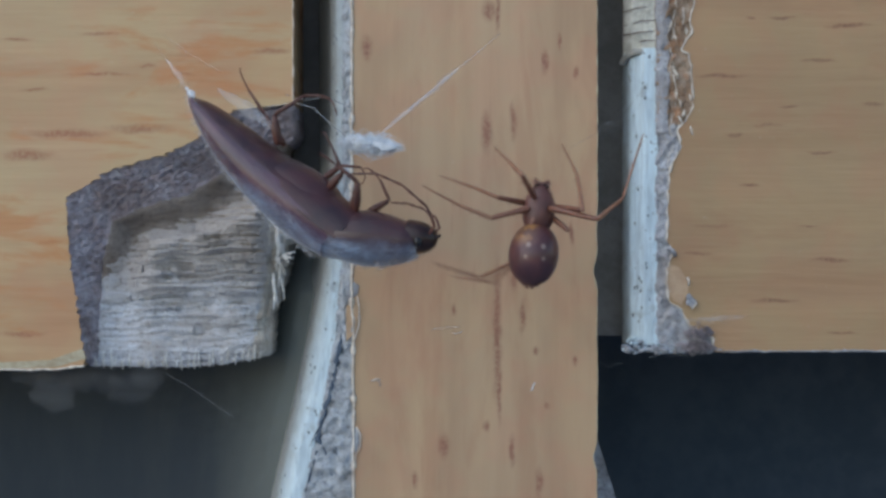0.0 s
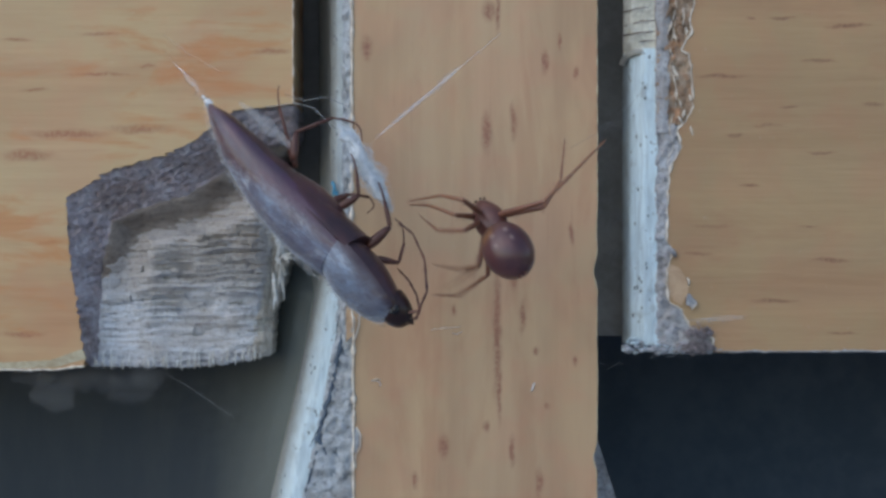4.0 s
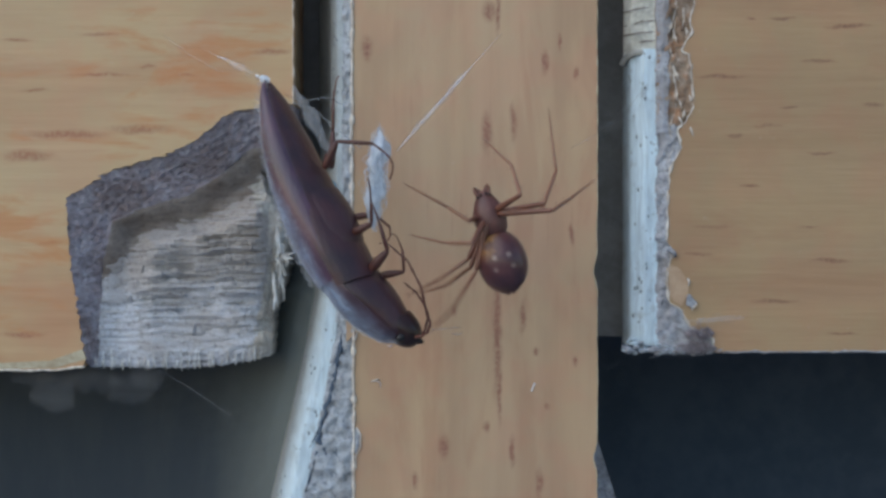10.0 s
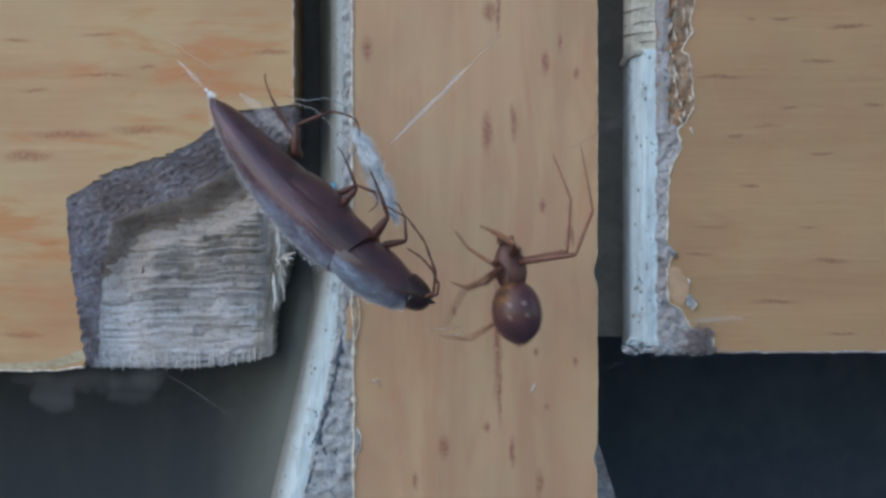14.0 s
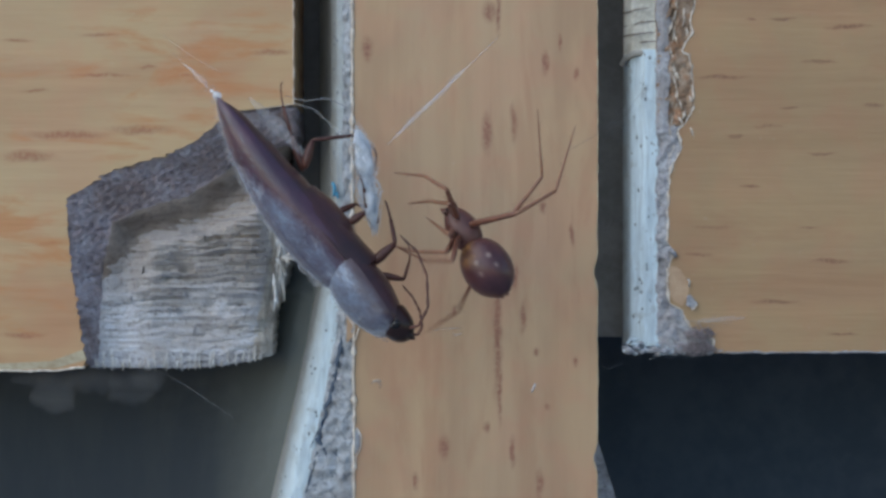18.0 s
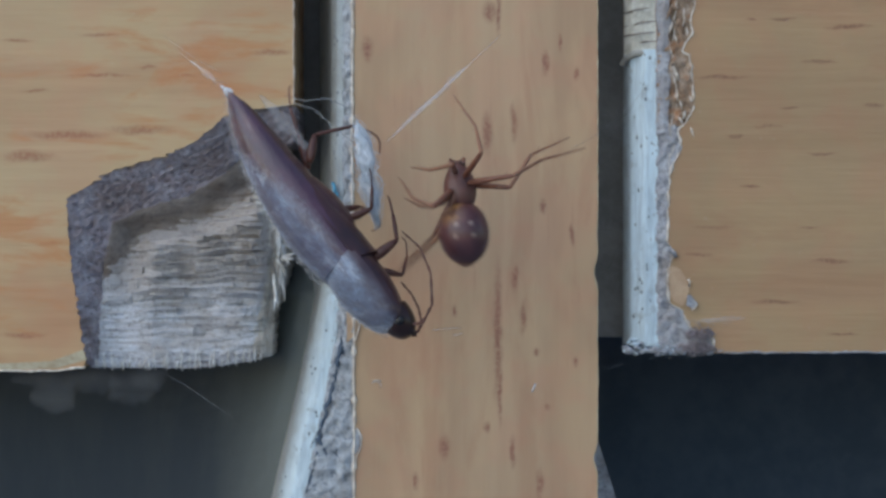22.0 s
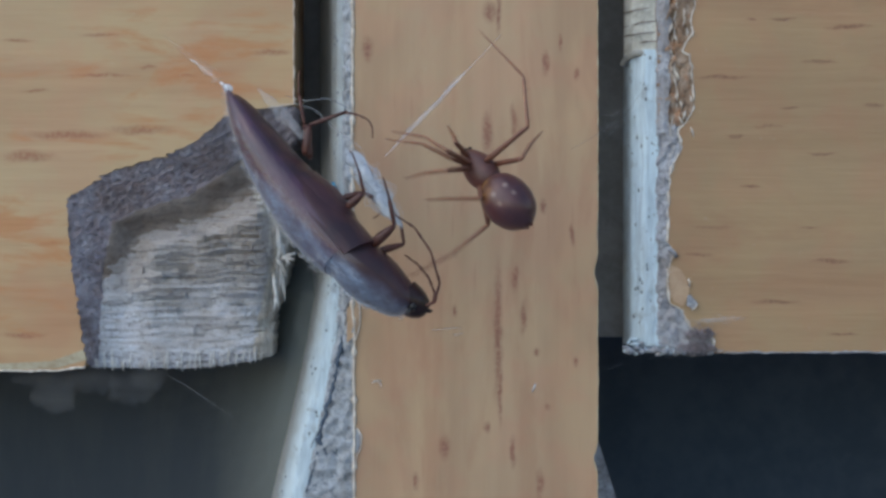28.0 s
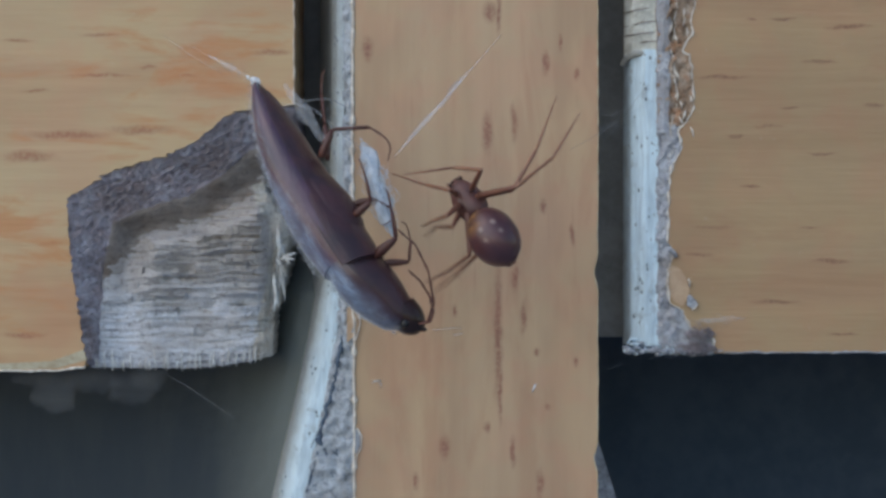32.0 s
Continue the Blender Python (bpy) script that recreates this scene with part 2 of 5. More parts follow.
ORANGE_WOOD = varnished_wood("orange_rail_wood", "x", [
    (180, 132, 60, 5), (120, 238, 75, 12), (50, 275, 50, 14), (260, 118, 16, 5), (330, 132, 20, 4), (62, 160, 25, 4),
    (30, 70, 30, 4), (480, 92, 40, 7), (180, 60, 40, 4), (40, 592, 42, 6), (250, 228, 60, 12), (90, 430, 22, 5)],
    (0.465, 0.342, 0.20), (0.42, 0.25, 0.134), (0.29, 0.12, 0.067), (0.455, 0.212, 0.086), 0.8)
PAINT = worn_paint("worn_paint")
# paints with the shade of their turning edges put into the colour
SHADED_PAINT = worn_paint("shaded_paint", (577, 430, 0.225, 40))
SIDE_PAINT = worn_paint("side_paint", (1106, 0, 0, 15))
BARK = torn_fibre("torn_edge_fibre", (0.41, 0.44, 0.49), (0.27, 0.285, 0.32), (0.07, 0.07, 0.08), "none", 0.0002)
SLOPE = torn_fibre("break_slope", (0.44, 0.43, 0.495), (0.295, 0.265, 0.30), (0.08, 0.07, 0.08), "none", 0.00025)
CORE = torn_fibre("split_core_wood", (0.57, 0.62, 0.69), (0.465, 0.48, 0.52), (0.17, 0.155, 0.155), "x", 0.00014, 530)
TORN = torn_fibre("torn_brown_fibre", (0.52, 0.44, 0.37), (0.40, 0.285, 0.205), (0.14, 0.10, 0.075), "none", 0.0003, None, 0.8)
LILAC = torn_fibre("grey_lilac_fibre", (0.44, 0.465, 0.51), (0.335, 0.345, 0.38), (0.15, 0.145, 0.16), "none", 0.00016, None, 0.1)
HOLLOW = torn_fibre("brown_hollow_wood", (0.275, 0.245, 0.225), (0.205, 0.178, 0.162), (0.10, 0.085, 0.078), "x", 0.00009)
UPRIGHT = torn_fibre("upright_fibre", (0.55, 0.55, 0.52), (0.40, 0.385, 0.355), (0.15, 0.14, 0.13), "z", 0.00015)
SPLINTER = torn_fibre("pale_splinter", (0.64, 0.68, 0.70), (0.46, 0.47, 0.46), (0.2, 0.19, 0.18), "z", 0.0001)
LIP = plain_rough("pale_lip", (0.74, 0.70, 0.63), (0.46, 0.40, 0.34), 2500.0, 0.6)
STRIP = torn_fibre("cracked_strip_fibre", (0.43, 0.475, 0.53), (0.31, 0.34, 0.375), (0.10, 0.10, 0.11), "none", 0.00013, None, 0.12)
# cool grey for the added sill, which bounces light upwards
BOUNCE_SILL = plain_rough("bounce_sill", (0.23, 0.27, 0.33), (0.17, 0.20, 0.25), 60.0, 0.9, 0.0003)
# tones for added strips that set how dark each gap looks
GAP = plain_rough("gap_tone", (0.31, 0.30, 0.29), (0.235, 0.228, 0.22), 400.0, 0.9)
DARK_GAP = plain_rough("dark_gap_tone", (0.11, 0.109, 0.107), (0.085, 0.084, 0.083), 400.0, 0.9)
# dark blue standing in for deep shade in the recess, also used in cracks
CAVITY = plain_rough("cavity_dark", (0.070, 0.099, 0.144), (0.092, 0.124, 0.174), 160.0, 0.9)
ARRIS = plain_rough("pale_arris", (0.46, 0.42, 0.31), (0.33, 0.27, 0.18), 700.0, 0.6)


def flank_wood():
    """Dim bare wood in the recess, olive by the painted edge; the shade further in is painted blue-black."""
    m = Nodes("shaded_recess_wood", 0.85, 0.3)
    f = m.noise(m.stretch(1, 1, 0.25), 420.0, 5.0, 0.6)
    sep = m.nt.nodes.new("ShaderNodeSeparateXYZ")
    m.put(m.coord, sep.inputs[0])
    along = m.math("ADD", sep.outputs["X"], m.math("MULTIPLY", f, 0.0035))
    # recess shade put into the colour, darkening leftwards from the painted edge
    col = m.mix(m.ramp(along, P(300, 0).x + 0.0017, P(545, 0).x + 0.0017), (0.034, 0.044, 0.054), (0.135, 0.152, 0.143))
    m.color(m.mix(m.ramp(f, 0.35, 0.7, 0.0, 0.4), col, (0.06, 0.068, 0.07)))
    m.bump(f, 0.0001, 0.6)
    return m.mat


OLIVE = flank_wood()
CHIP = plain_rough("bare_chipped_wood", (0.48, 0.345, 0.23), (0.42, 0.285, 0.185), 1300.0, 0.7, 0.00008)
RIM = plain_rough("grey_paint_rim", (0.36, 0.37, 0.35), (0.25, 0.25, 0.235), 900.0, 0.8, 0.0001)
BLUE = plain_rough("bright_blue_paint", (0.10, 0.36, 0.55), (0.06, 0.24, 0.40), 1500.0, 0.5)
CREAM = plain_rough("bare_cream_wood", (0.62, 0.63, 0.58), (0.40, 0.40, 0.36), 900.0, 0.7, 0.00015)
ELYTRA = cuticle("elytra_shell", (0.046, 0.024, 0.042), (0.072, 0.030, 0.052), 0.26, 420.0, 0.75)
SHELL = cuticle("body_shell", (0.034, 0.020, 0.026), (0.062, 0.027, 0.031), 0.34)
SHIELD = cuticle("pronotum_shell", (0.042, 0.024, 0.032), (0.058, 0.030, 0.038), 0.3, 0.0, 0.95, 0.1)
HEAD = cuticle("head_shell", (0.014, 0.008, 0.008), (0.03, 0.012, 0.011), 0.3)
LIMB = cuticle("limb_shell", (0.115, 0.044, 0.032), (0.065, 0.025, 0.021), 0.4)
EYE = cuticle("eye_gloss", (0.01, 0.01, 0.012), (0.014, 0.014, 0.016), 0.12)
CARAPACE = spider_skin("carapace_skin", (0.080, 0.031, 0.027), (0.125, 0.047, 0.037), 0.42)
ABDOMEN = abdomen_skin()
LEG = spider_skin("leg_skin", (0.25, 0.125, 0.074), (0.175, 0.082, 0.052), 0.4, 0.2)
LEG_DARK = spider_skin("leg_joint_skin", (0.175, 0.074, 0.048), (0.125, 0.052, 0.036), 0.4, 0.1)
SILK = silk_matter("silk", 0.9)
THREAD = silk_matter("silk_strand", 0.2)
WISP = silk_matter("silk_wisp", 0.22)
MESH_SILK = silk_matter("silk_film", 0.6, (0.80, 0.87, 0.95), (0.62, 0.69, 0.78))
BLUE_SILK = silk_matter("silk_skein", 0.6, (0.76, 0.86, 0.96), (0.56, 0.65, 0.75))
FAINT = silk_matter("faint_silk", 0.10)
VEIL = silk_matter("silk_veil", 0.11)
LINT = silk_matter("lint", 0.75, (0.42, 0.37, 0.40), (0.26, 0.23, 0.25))
HAZE = silk_matter("dust_film", 0.04)


# ---- mesh helpers ----
def part(name, verts, faces, material, parent=None, label="", smooth=True, crisp=0.0):
    me = bpy.data.meshes.new(name)
    me.from_pydata([tuple(v) for v in verts], [], faces)
    me.materials.append(material)
    if smooth:
        me.polygons.foreach_set("use_smooth", [True] * len(me.polygons))
    bm = bmesh.new()
    bm.from_mesh(me)
    bmesh.ops.recalc_face_normals(bm, faces=bm.faces)
    if crisp:
        for e in bm.edges:
            e.smooth = e.calc_face_angle(0.0) < crisp
    bm.to_mesh(me)
    bm.free()
    ob = new(name, me)
    ob.parent = parent
    if label:
        tagged(ob, label)
    return ob


def holder(name, label, category, kind="", group=""):
    return tagged(new(name), label, category, group, kind)


def joined(pieces):
    """One mesh out of several (verts, faces)."""
    verts, faces = [], []
    for v, f in pieces:
        n = len(verts)
        verts += list(v)
        faces += [tuple(i + n for i in q) for q in f]
    return verts, faces


def rings(loops):
    """Skin over closed loops of equal length, capped at both ends."""
    n = len(loops[0])
    verts = [p for loop in loops for p in loop]
    faces = [(r * n + i, r * n + (i + 1) % n, (r + 1) * n + (i + 1) % n, (r + 1) * n + i)
             for r in range(len(loops) - 1) for i in range(n)]
    faces += [tuple(range(n - 1, -1, -1)), tuple((len(loops) - 1) * n + i for i in range(n))]
    return verts, faces


def tube(points, radii, n=8):
    """A round rod through points, with a radius at each."""
    points = [Vector(p) for p in points]
    loops, side = [], None
    for i, p in enumerate(points):
        way = (points[min(i + 1, len(points) - 1)] - points[max(i - 1, 0)]).normalized()
        if side is None:
            side = way.orthogonal().normalized()
        side = (side - way * side.dot(way)).normalized()
        up = way.cross(side)
        r = radii[i] if hasattr(radii, "__len__") else radii
        loops.append([p + r * (math.cos(a) * side + math.sin(a) * up) for a in (2 * math.pi * k / n for k in range(n))])
    return rings(loops)


def rough(x, y, size, seed=0.0):
    return noise.noise(Vector((x / size, y / size, seed)))


def fractal(x, y, size, seed=0.0):
    return rough(x, y, size, seed) + 0.5 * rough(x, y, size / 2.1, seed + 7) + 0.25 * rough(x, y, size / 4.3, seed + 13)


def slab(outline, depth, back=0.0):
    """A board from its outline in plan units, front at 'back' metres, that many metres thick."""
    front = [P(x, y) + Vector((0, back, 0)) for x, y in outline]
    verts = front + [v + Vector((0, depth, 0)) for v in front]
    n = len(front)
    faces = [tuple(range(n)), tuple(range(2 * n - 1, n - 1, -1))]
    faces += [(i, (i + 1) % n, n + (i + 1) % n, n + i) for i in range(n)]
    return verts, faces


def table(points):
    """Straight interpolation through (down, right) pairs."""
    ys, xs = [p[0] for p in points], [p[1] for p in points]
    return lambda y: float(np.interp(y, ys, xs))


def edge_skin(cuts, y0, y1, step, bumps, seed, grain=22):
    """A strip down a board's edge. cuts: functions of the height that give (right, depth) of each line across it."""
    rows = int((y1 - y0) / step) + 1
    verts, faces = [], []
    m = 0
    for r in range(rows):
        py = y0 + r * step
        line = [c(py) for c in cuts]
        pts = []
        for (xa, da), (xb, db) in zip(line, line[1:]):
            for k in range(7):
                pts.append((xa + (xb - xa) * k / 7, da + (db - da) * k / 7))
        pts.append(line[-1])
        m = len(pts)
        for i, (x, d) in enumerate(pts):
            inner = min(i, m - 1 - i) > 0
            lift = bumps * fractal(x, py * 0.7, grain, seed) if inner else 0.0
            verts.append(P(x, py) + Vector((0, (d + lift) * S, 0)))
    for r in range(rows - 1):
        faces += [(r * m + i, r * m + i + 1, (r + 1) * m + i + 1, (r + 1) * m + i) for i in range(m - 1)]
    return verts, faces


def behind(x, d):
    """Where a place d plan units deep must lie to the right to stand just behind x."""
    return 784 + (x - 784) * (1 + d * S / D)


def lip_line(xf, y0, y1, step, radius, seed, depth=0.0, least=0.08):
    pts, rad = [], []
    y = y0
    while y <= y1:
        pts.append(P(xf(y), y) + Vector((0, depth - 0.3 * radius * S, 0)))
        rad.append(S * radius * max(least, 0.6 + 1.3 * rough(0, y, 17, seed)))
        y += step
    return tube(pts, rad, 6)


# ---- sill added below the view, where the boards stand, to bounce light up ----
sill = [Vector((x, y, z)) for z in (-0.0306, -0.0386) for x, y in ((-0.11, -0.15), (0.11, -0.15), (0.11, 0.06), (-0.11, 0.06))]
tagged(part("floor", sill, [(0, 1, 2, 3), (7, 6, 5, 4), (0, 4, 5, 1), (1, 5, 6, 2), (2, 6, 7, 3), (3, 7, 4, 0)], BOUNCE_SILL, None, smooth=False),
       "plain grey sill added under the boards to bounce light up", "floor", kind="structure")

# ---- the boards ----
THICK = 0.010
stile_left = lambda y: 622 + 2.2 * fractal(0, y, 70, 3) + 1.2 * rough(0, y, 9, 6) + (3 if y > 560 else 0)
stile_right = lambda y: 1057 + 1.6 * fractal(9, y, 90, 5) + 1.2 * rough(3, y, 8, 6) - 7 * max(0, 1 - abs(y - 480) / 35) - 8 * max(0, 1 - abs(y - 810) / 26)
stile = holder("stile", "upright varnished pine strip with reddish grain flecks and a worn left edge", "board", "structure")
ys = list(range(-500, 1400, 7))
part("front_board", *slab([(stile_left(y), y) for y in ys] + [(stile_right(y), y) for y in reversed(ys)], THICK), STILE_WOOD, stile, smooth=False)
pale_out = table([(-500, 574), (420, 574), (500, 552), (600, 533), (700, 513), (780, 494), (882, 470), (1400, 380)])
pale_in = table([(-500, 606), (430, 606), (500, 602), (600, 592), (700, 575), (780, 557), (882, 536), (1400, 470)])
part("torn_strip", *edge_skin([
    lambda y: (stile_left(y) + 1, 0.5), lambda y: (0.5 * (stile_left(y) + pale_in(y)), 7 + 5 * rough(1, y, 30, 2)),
    lambda y: (pale_in(y) - 2, 16)], -500, 1400, 3, 10.0, 11, 15), STRIP, stile, "grey cracked strip of torn fibres")
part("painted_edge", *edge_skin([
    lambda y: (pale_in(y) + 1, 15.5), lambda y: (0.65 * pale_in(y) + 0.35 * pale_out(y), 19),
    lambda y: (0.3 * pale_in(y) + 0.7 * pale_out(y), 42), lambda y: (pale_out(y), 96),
    lambda y: (pale_out(y) - 20, 170), lambda y: (pale_out(y) - 16, 300)], -500, 1400, 6, 2.0, 21), SHADED_PAINT, stile, "rounded edge in worn blue-white paint")
part("edge_lip", *lip_line(lambda y: stile_left(y) + 1, -500, 1400, 6, 4.2, 4, 0.0, 0.5), LIP, stile, "pale raised lip of varnish")
part("edge_lip", *lip_line(lambda y: stile_right(y), -500, 1400, 6, 1.5, 8), ARRIS, stile, "pale raised lip of varnish")
crack = table([(560, 607), (600, 603), (640, 597), (695, 585), (757, 567), (780, 562), (795, 574), (860, 592)])

right_rail = holder("rail", "varnished pine rail with short dark flecks and a ragged torn edge", "board", "structure")
ragged = table([(-500, 1228), (0, 1230), (30, 1222), (60, 1224), (90, 1204), (96, 1220), (150, 1226), (190, 1228), (215, 1212),
                (228, 1200), (262, 1206), (300, 1186), (330, 1183), (430, 1182), (445, 1194), (462, 1184), (500, 1179), (535, 1184),
                (548, 1206), (565, 1213), (580, 1222), (590, 1252), (600, 1264), (615, 1261)])
rail_left = lambda y: ragged(y) + 3.0 * fractal(4, y, 16, 31)
bottom_right = [(x, 622 - 0.004 * (x - 1260) + 3.0 * fractal(x, 1, 28, 41)) for x in range(1262, 2200, 6)]
ys = list(range(-500, 616, 4))
part("front_board", *slab([(2200, -500)] + [(rail_left(y), y) for y in ys] + bottom_right, THICK), RAIL_WOOD, right_rail, smooth=False)
for y0, x0, x1 in ((14, 1106, 1150), (38, 1108, 1163), (57, 1104, 1160), (72, 1120, 1164)):
    pts = [P(x0 + (x1 - x0) * k / 6, y0 + 3 * rough(k, y0, 1.7, 4) - 2 * k / 6, 0) + Vector((0, (60 - 48 * min(1, k / 3)) * S, 0)) for k in range(7)]
    part("wrinkle", *tube(pts, [S * v for v in (0.6, 1.4, 1.2, 1.7, 1.1, 1.3, 0.5)], 5), HOLLOW, right_rail)
r_in = lambda y: 1164 + 3 * rough(2, y, 40, 6)
part("bare_edge", *edge_skin([
    lambda y: (r_in(y) + 1, 15), lambda y: (1146, 20), lambda y: (1122, 30), lambda y: (behind(1103, 60), 60),
    lambda y: (behind(1104, 300), 300)], -500, 92, 5, 4.5, 57), CREAM, right_rail, "bare cream wood with cross wrinkles")
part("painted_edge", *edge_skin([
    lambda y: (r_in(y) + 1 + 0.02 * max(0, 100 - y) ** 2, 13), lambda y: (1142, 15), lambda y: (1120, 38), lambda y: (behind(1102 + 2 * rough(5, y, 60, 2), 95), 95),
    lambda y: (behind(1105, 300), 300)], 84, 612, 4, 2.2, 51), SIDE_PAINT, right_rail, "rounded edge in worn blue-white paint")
part("torn_strip", *edge_skin([
    lambda y: (rail_left(y) + 1, 0.5), lambda y: (0.5 * (rail_left(y) + r_in(y)), 8), lambda y: (r_in(y) - 2, 13.5)],
    -500, 222, 2, 11.0, 61, 13), TORN, right_rail, "brown torn fibres along the edge")
part("torn_strip", *edge_skin([
    lambda y: (rail_left(y) + 1, 0.5), lambda y: (0.5 * (rail_left(y) + r_in(y)), 8), lambda y: (r_in(y) - 2, 13.5)],
    219, 616, 2, 8.0, 61, 12), LILAC, right_rail, "grey torn fibres along the edge")
part("torn_strip", *edge_skin([
    lambda y: (1184 + 6 * fractal(7, y, 26, 19), 5.5), lambda y: (1174, 6), lambda y: (r_in(y) - 1, 11)], -500, 236, 3, 3.0, 67, 16), LILAC, right_rail, "smooth lilac-grey strip beside the paint")
flake_rng = random.Random(31)
for k in range(22):
    cx, cy, ln = flake_rng.uniform(1186, 1222), flake_rng.uniform(-20, 225), flake_rng.uniform(5, 13)
    lean = flake_rng.uniform(-0.9, 0.9)
    pts = [P(cx + lean * ln * i / 2, cy + ln * i) + Vector((0, (3 - 6 * (i == 1)) * S, 0)) for i in range(3)]
    part("fibre_flake", *tube(pts, [S * 0.8, S * flake_rng.uniform(1.6, 3.0), S * 0.6], 5), LIP if k % 3 else TORN, right_rail)
part("edge_lip", *lip_line(lambda y: 1183 + 0.25 * (rail_left(y) - 1183) + 7 * fractal(6, y, 24, 3), -500, 300, 4, 1.5, 77, 0.00018), LIP, right_rail)
part("edge_lip", *lip_line(lambda y: rail_left(y), -500, 616, 4, 2.6, 14), LIP, right_rail, "pale raised lip of varnish")
low = [(P(x, 620 + 5 * fractal(x, 2, 20, 71)) + Vector((0, 0.0001, 0))) for x in range(1105, 1290, 5)]
part("frayed_end", *tube(low, [S * max(0.6, 3.5 + 9 * rough(p.x / S, 0, 16, 3)) for p in low], 7), BARK, right_rail, "frayed grey fibres at the sawn end")
low = [(P(x, 623 - 0.004 * (x - 1260) + 3.0 * fractal(x, 1, 28, 41))) for x in range(1280, 2190, 6)]
part("frayed_end", *tube(low, [S * (1.5 + 2.2 * abs(rough(p.x / S, 0, 18, 5))) for p in low], 6), BARK, right_rail)

crumb_rng = random.Random(21)
for k in range(34):
    cx, cy, cr = crumb_rng.uniform(1104, 1190), 598 + crumb_rng.random() ** 0.6 * 30, crumb_rng.uniform(2.0, 5.0)
    pts = [P(cx + cr * 1.3 * (i - 1), cy + crumb_rng.uniform(-2, 2)) + Vector((0, crumb_rng.uniform(4, 22) * S, 0)) for i in range(3)]
    part("paint_crumb", *tube(pts, [S * cr * 0.4, S * cr, S * cr * 0.3], 5), PAINT if k % 3 else BARK, right_rail)
left_rail = holder("rail", "orange varnished pine rail with its corner broken away", "board", "structure")
break_line = table([(184, 521), (190, 470), (196, 410), (222, 378), (250, 345), (272, 300), (300, 200), (330, 150), (350, 118), (420, 121),
                    (500, 130), (570, 142), (640, 150), (660, 152)])
steep = lambda y: math.hypot(1.0, (break_line(y + 3) - break_line(y - 3)) / 6)
torn = lambda y: break_line(y) + steep(y) * (5.0 * fractal(3, y * steep(y), 16, 81) + 3.5 * fractal(5, y * steep(y), 6.5, 84) if 196 < y < 640 else 0)


def shingled(x, y):
    """Short split fibres lying over one another: how far each stands back, and sharp steps at their ends."""
    yy = y + 4 * fractal(x * 0.5, y * 0.3, 40, 7) + 0.045 * x
    out = 0.0
    for pitch, reach, gain, seed in ((13.0, 95.0, 1.0, 3), (7.0, 60.0, 0.55, 11)):
        band = math.floor(yy / pitch)
        shift = 37.7 * ((band * 7919 + seed * 31) % 97) / 9.7
        seg = math.floor((x + shift) / reach)
        pick = random.Random(band * 1009 + seg * 37 + seed).random()
        out += gain * (1.3 * pick ** 1.6 + 0.55 * (yy / pitch - band) ** 3)
    return out



ys = list(range(186, 642, 2))
lower = [(x, 655 - 0.10 * max(0, x - 90) + 2 * fractal(x, 4, 30, 15)) for x in range(146, -900, -8)]
edge_l = [(519 + 2.2 * fractal(2, y, 30, 9) + 2.4 * min(0.0, fractal(6, y, 9, 12)), y) for y in range(-500, 186, 3)]
part("front_board", *slab([(-900, -500)] + edge_l + [(torn(y), y) for y in ys] + lower, THICK), ORANGE_WOOD, left_rail, smooth=False)
core_right = table([(184, 522), (235, 520), (280, 486), (300, 452), (340, 468), (385, 496), (420, 504), (470, 500), (520, 492), (560, 480), (660, 476)])
core_foot = lambda x: 652 - 20 * max(0, (x - 330) / 145) ** 1.6


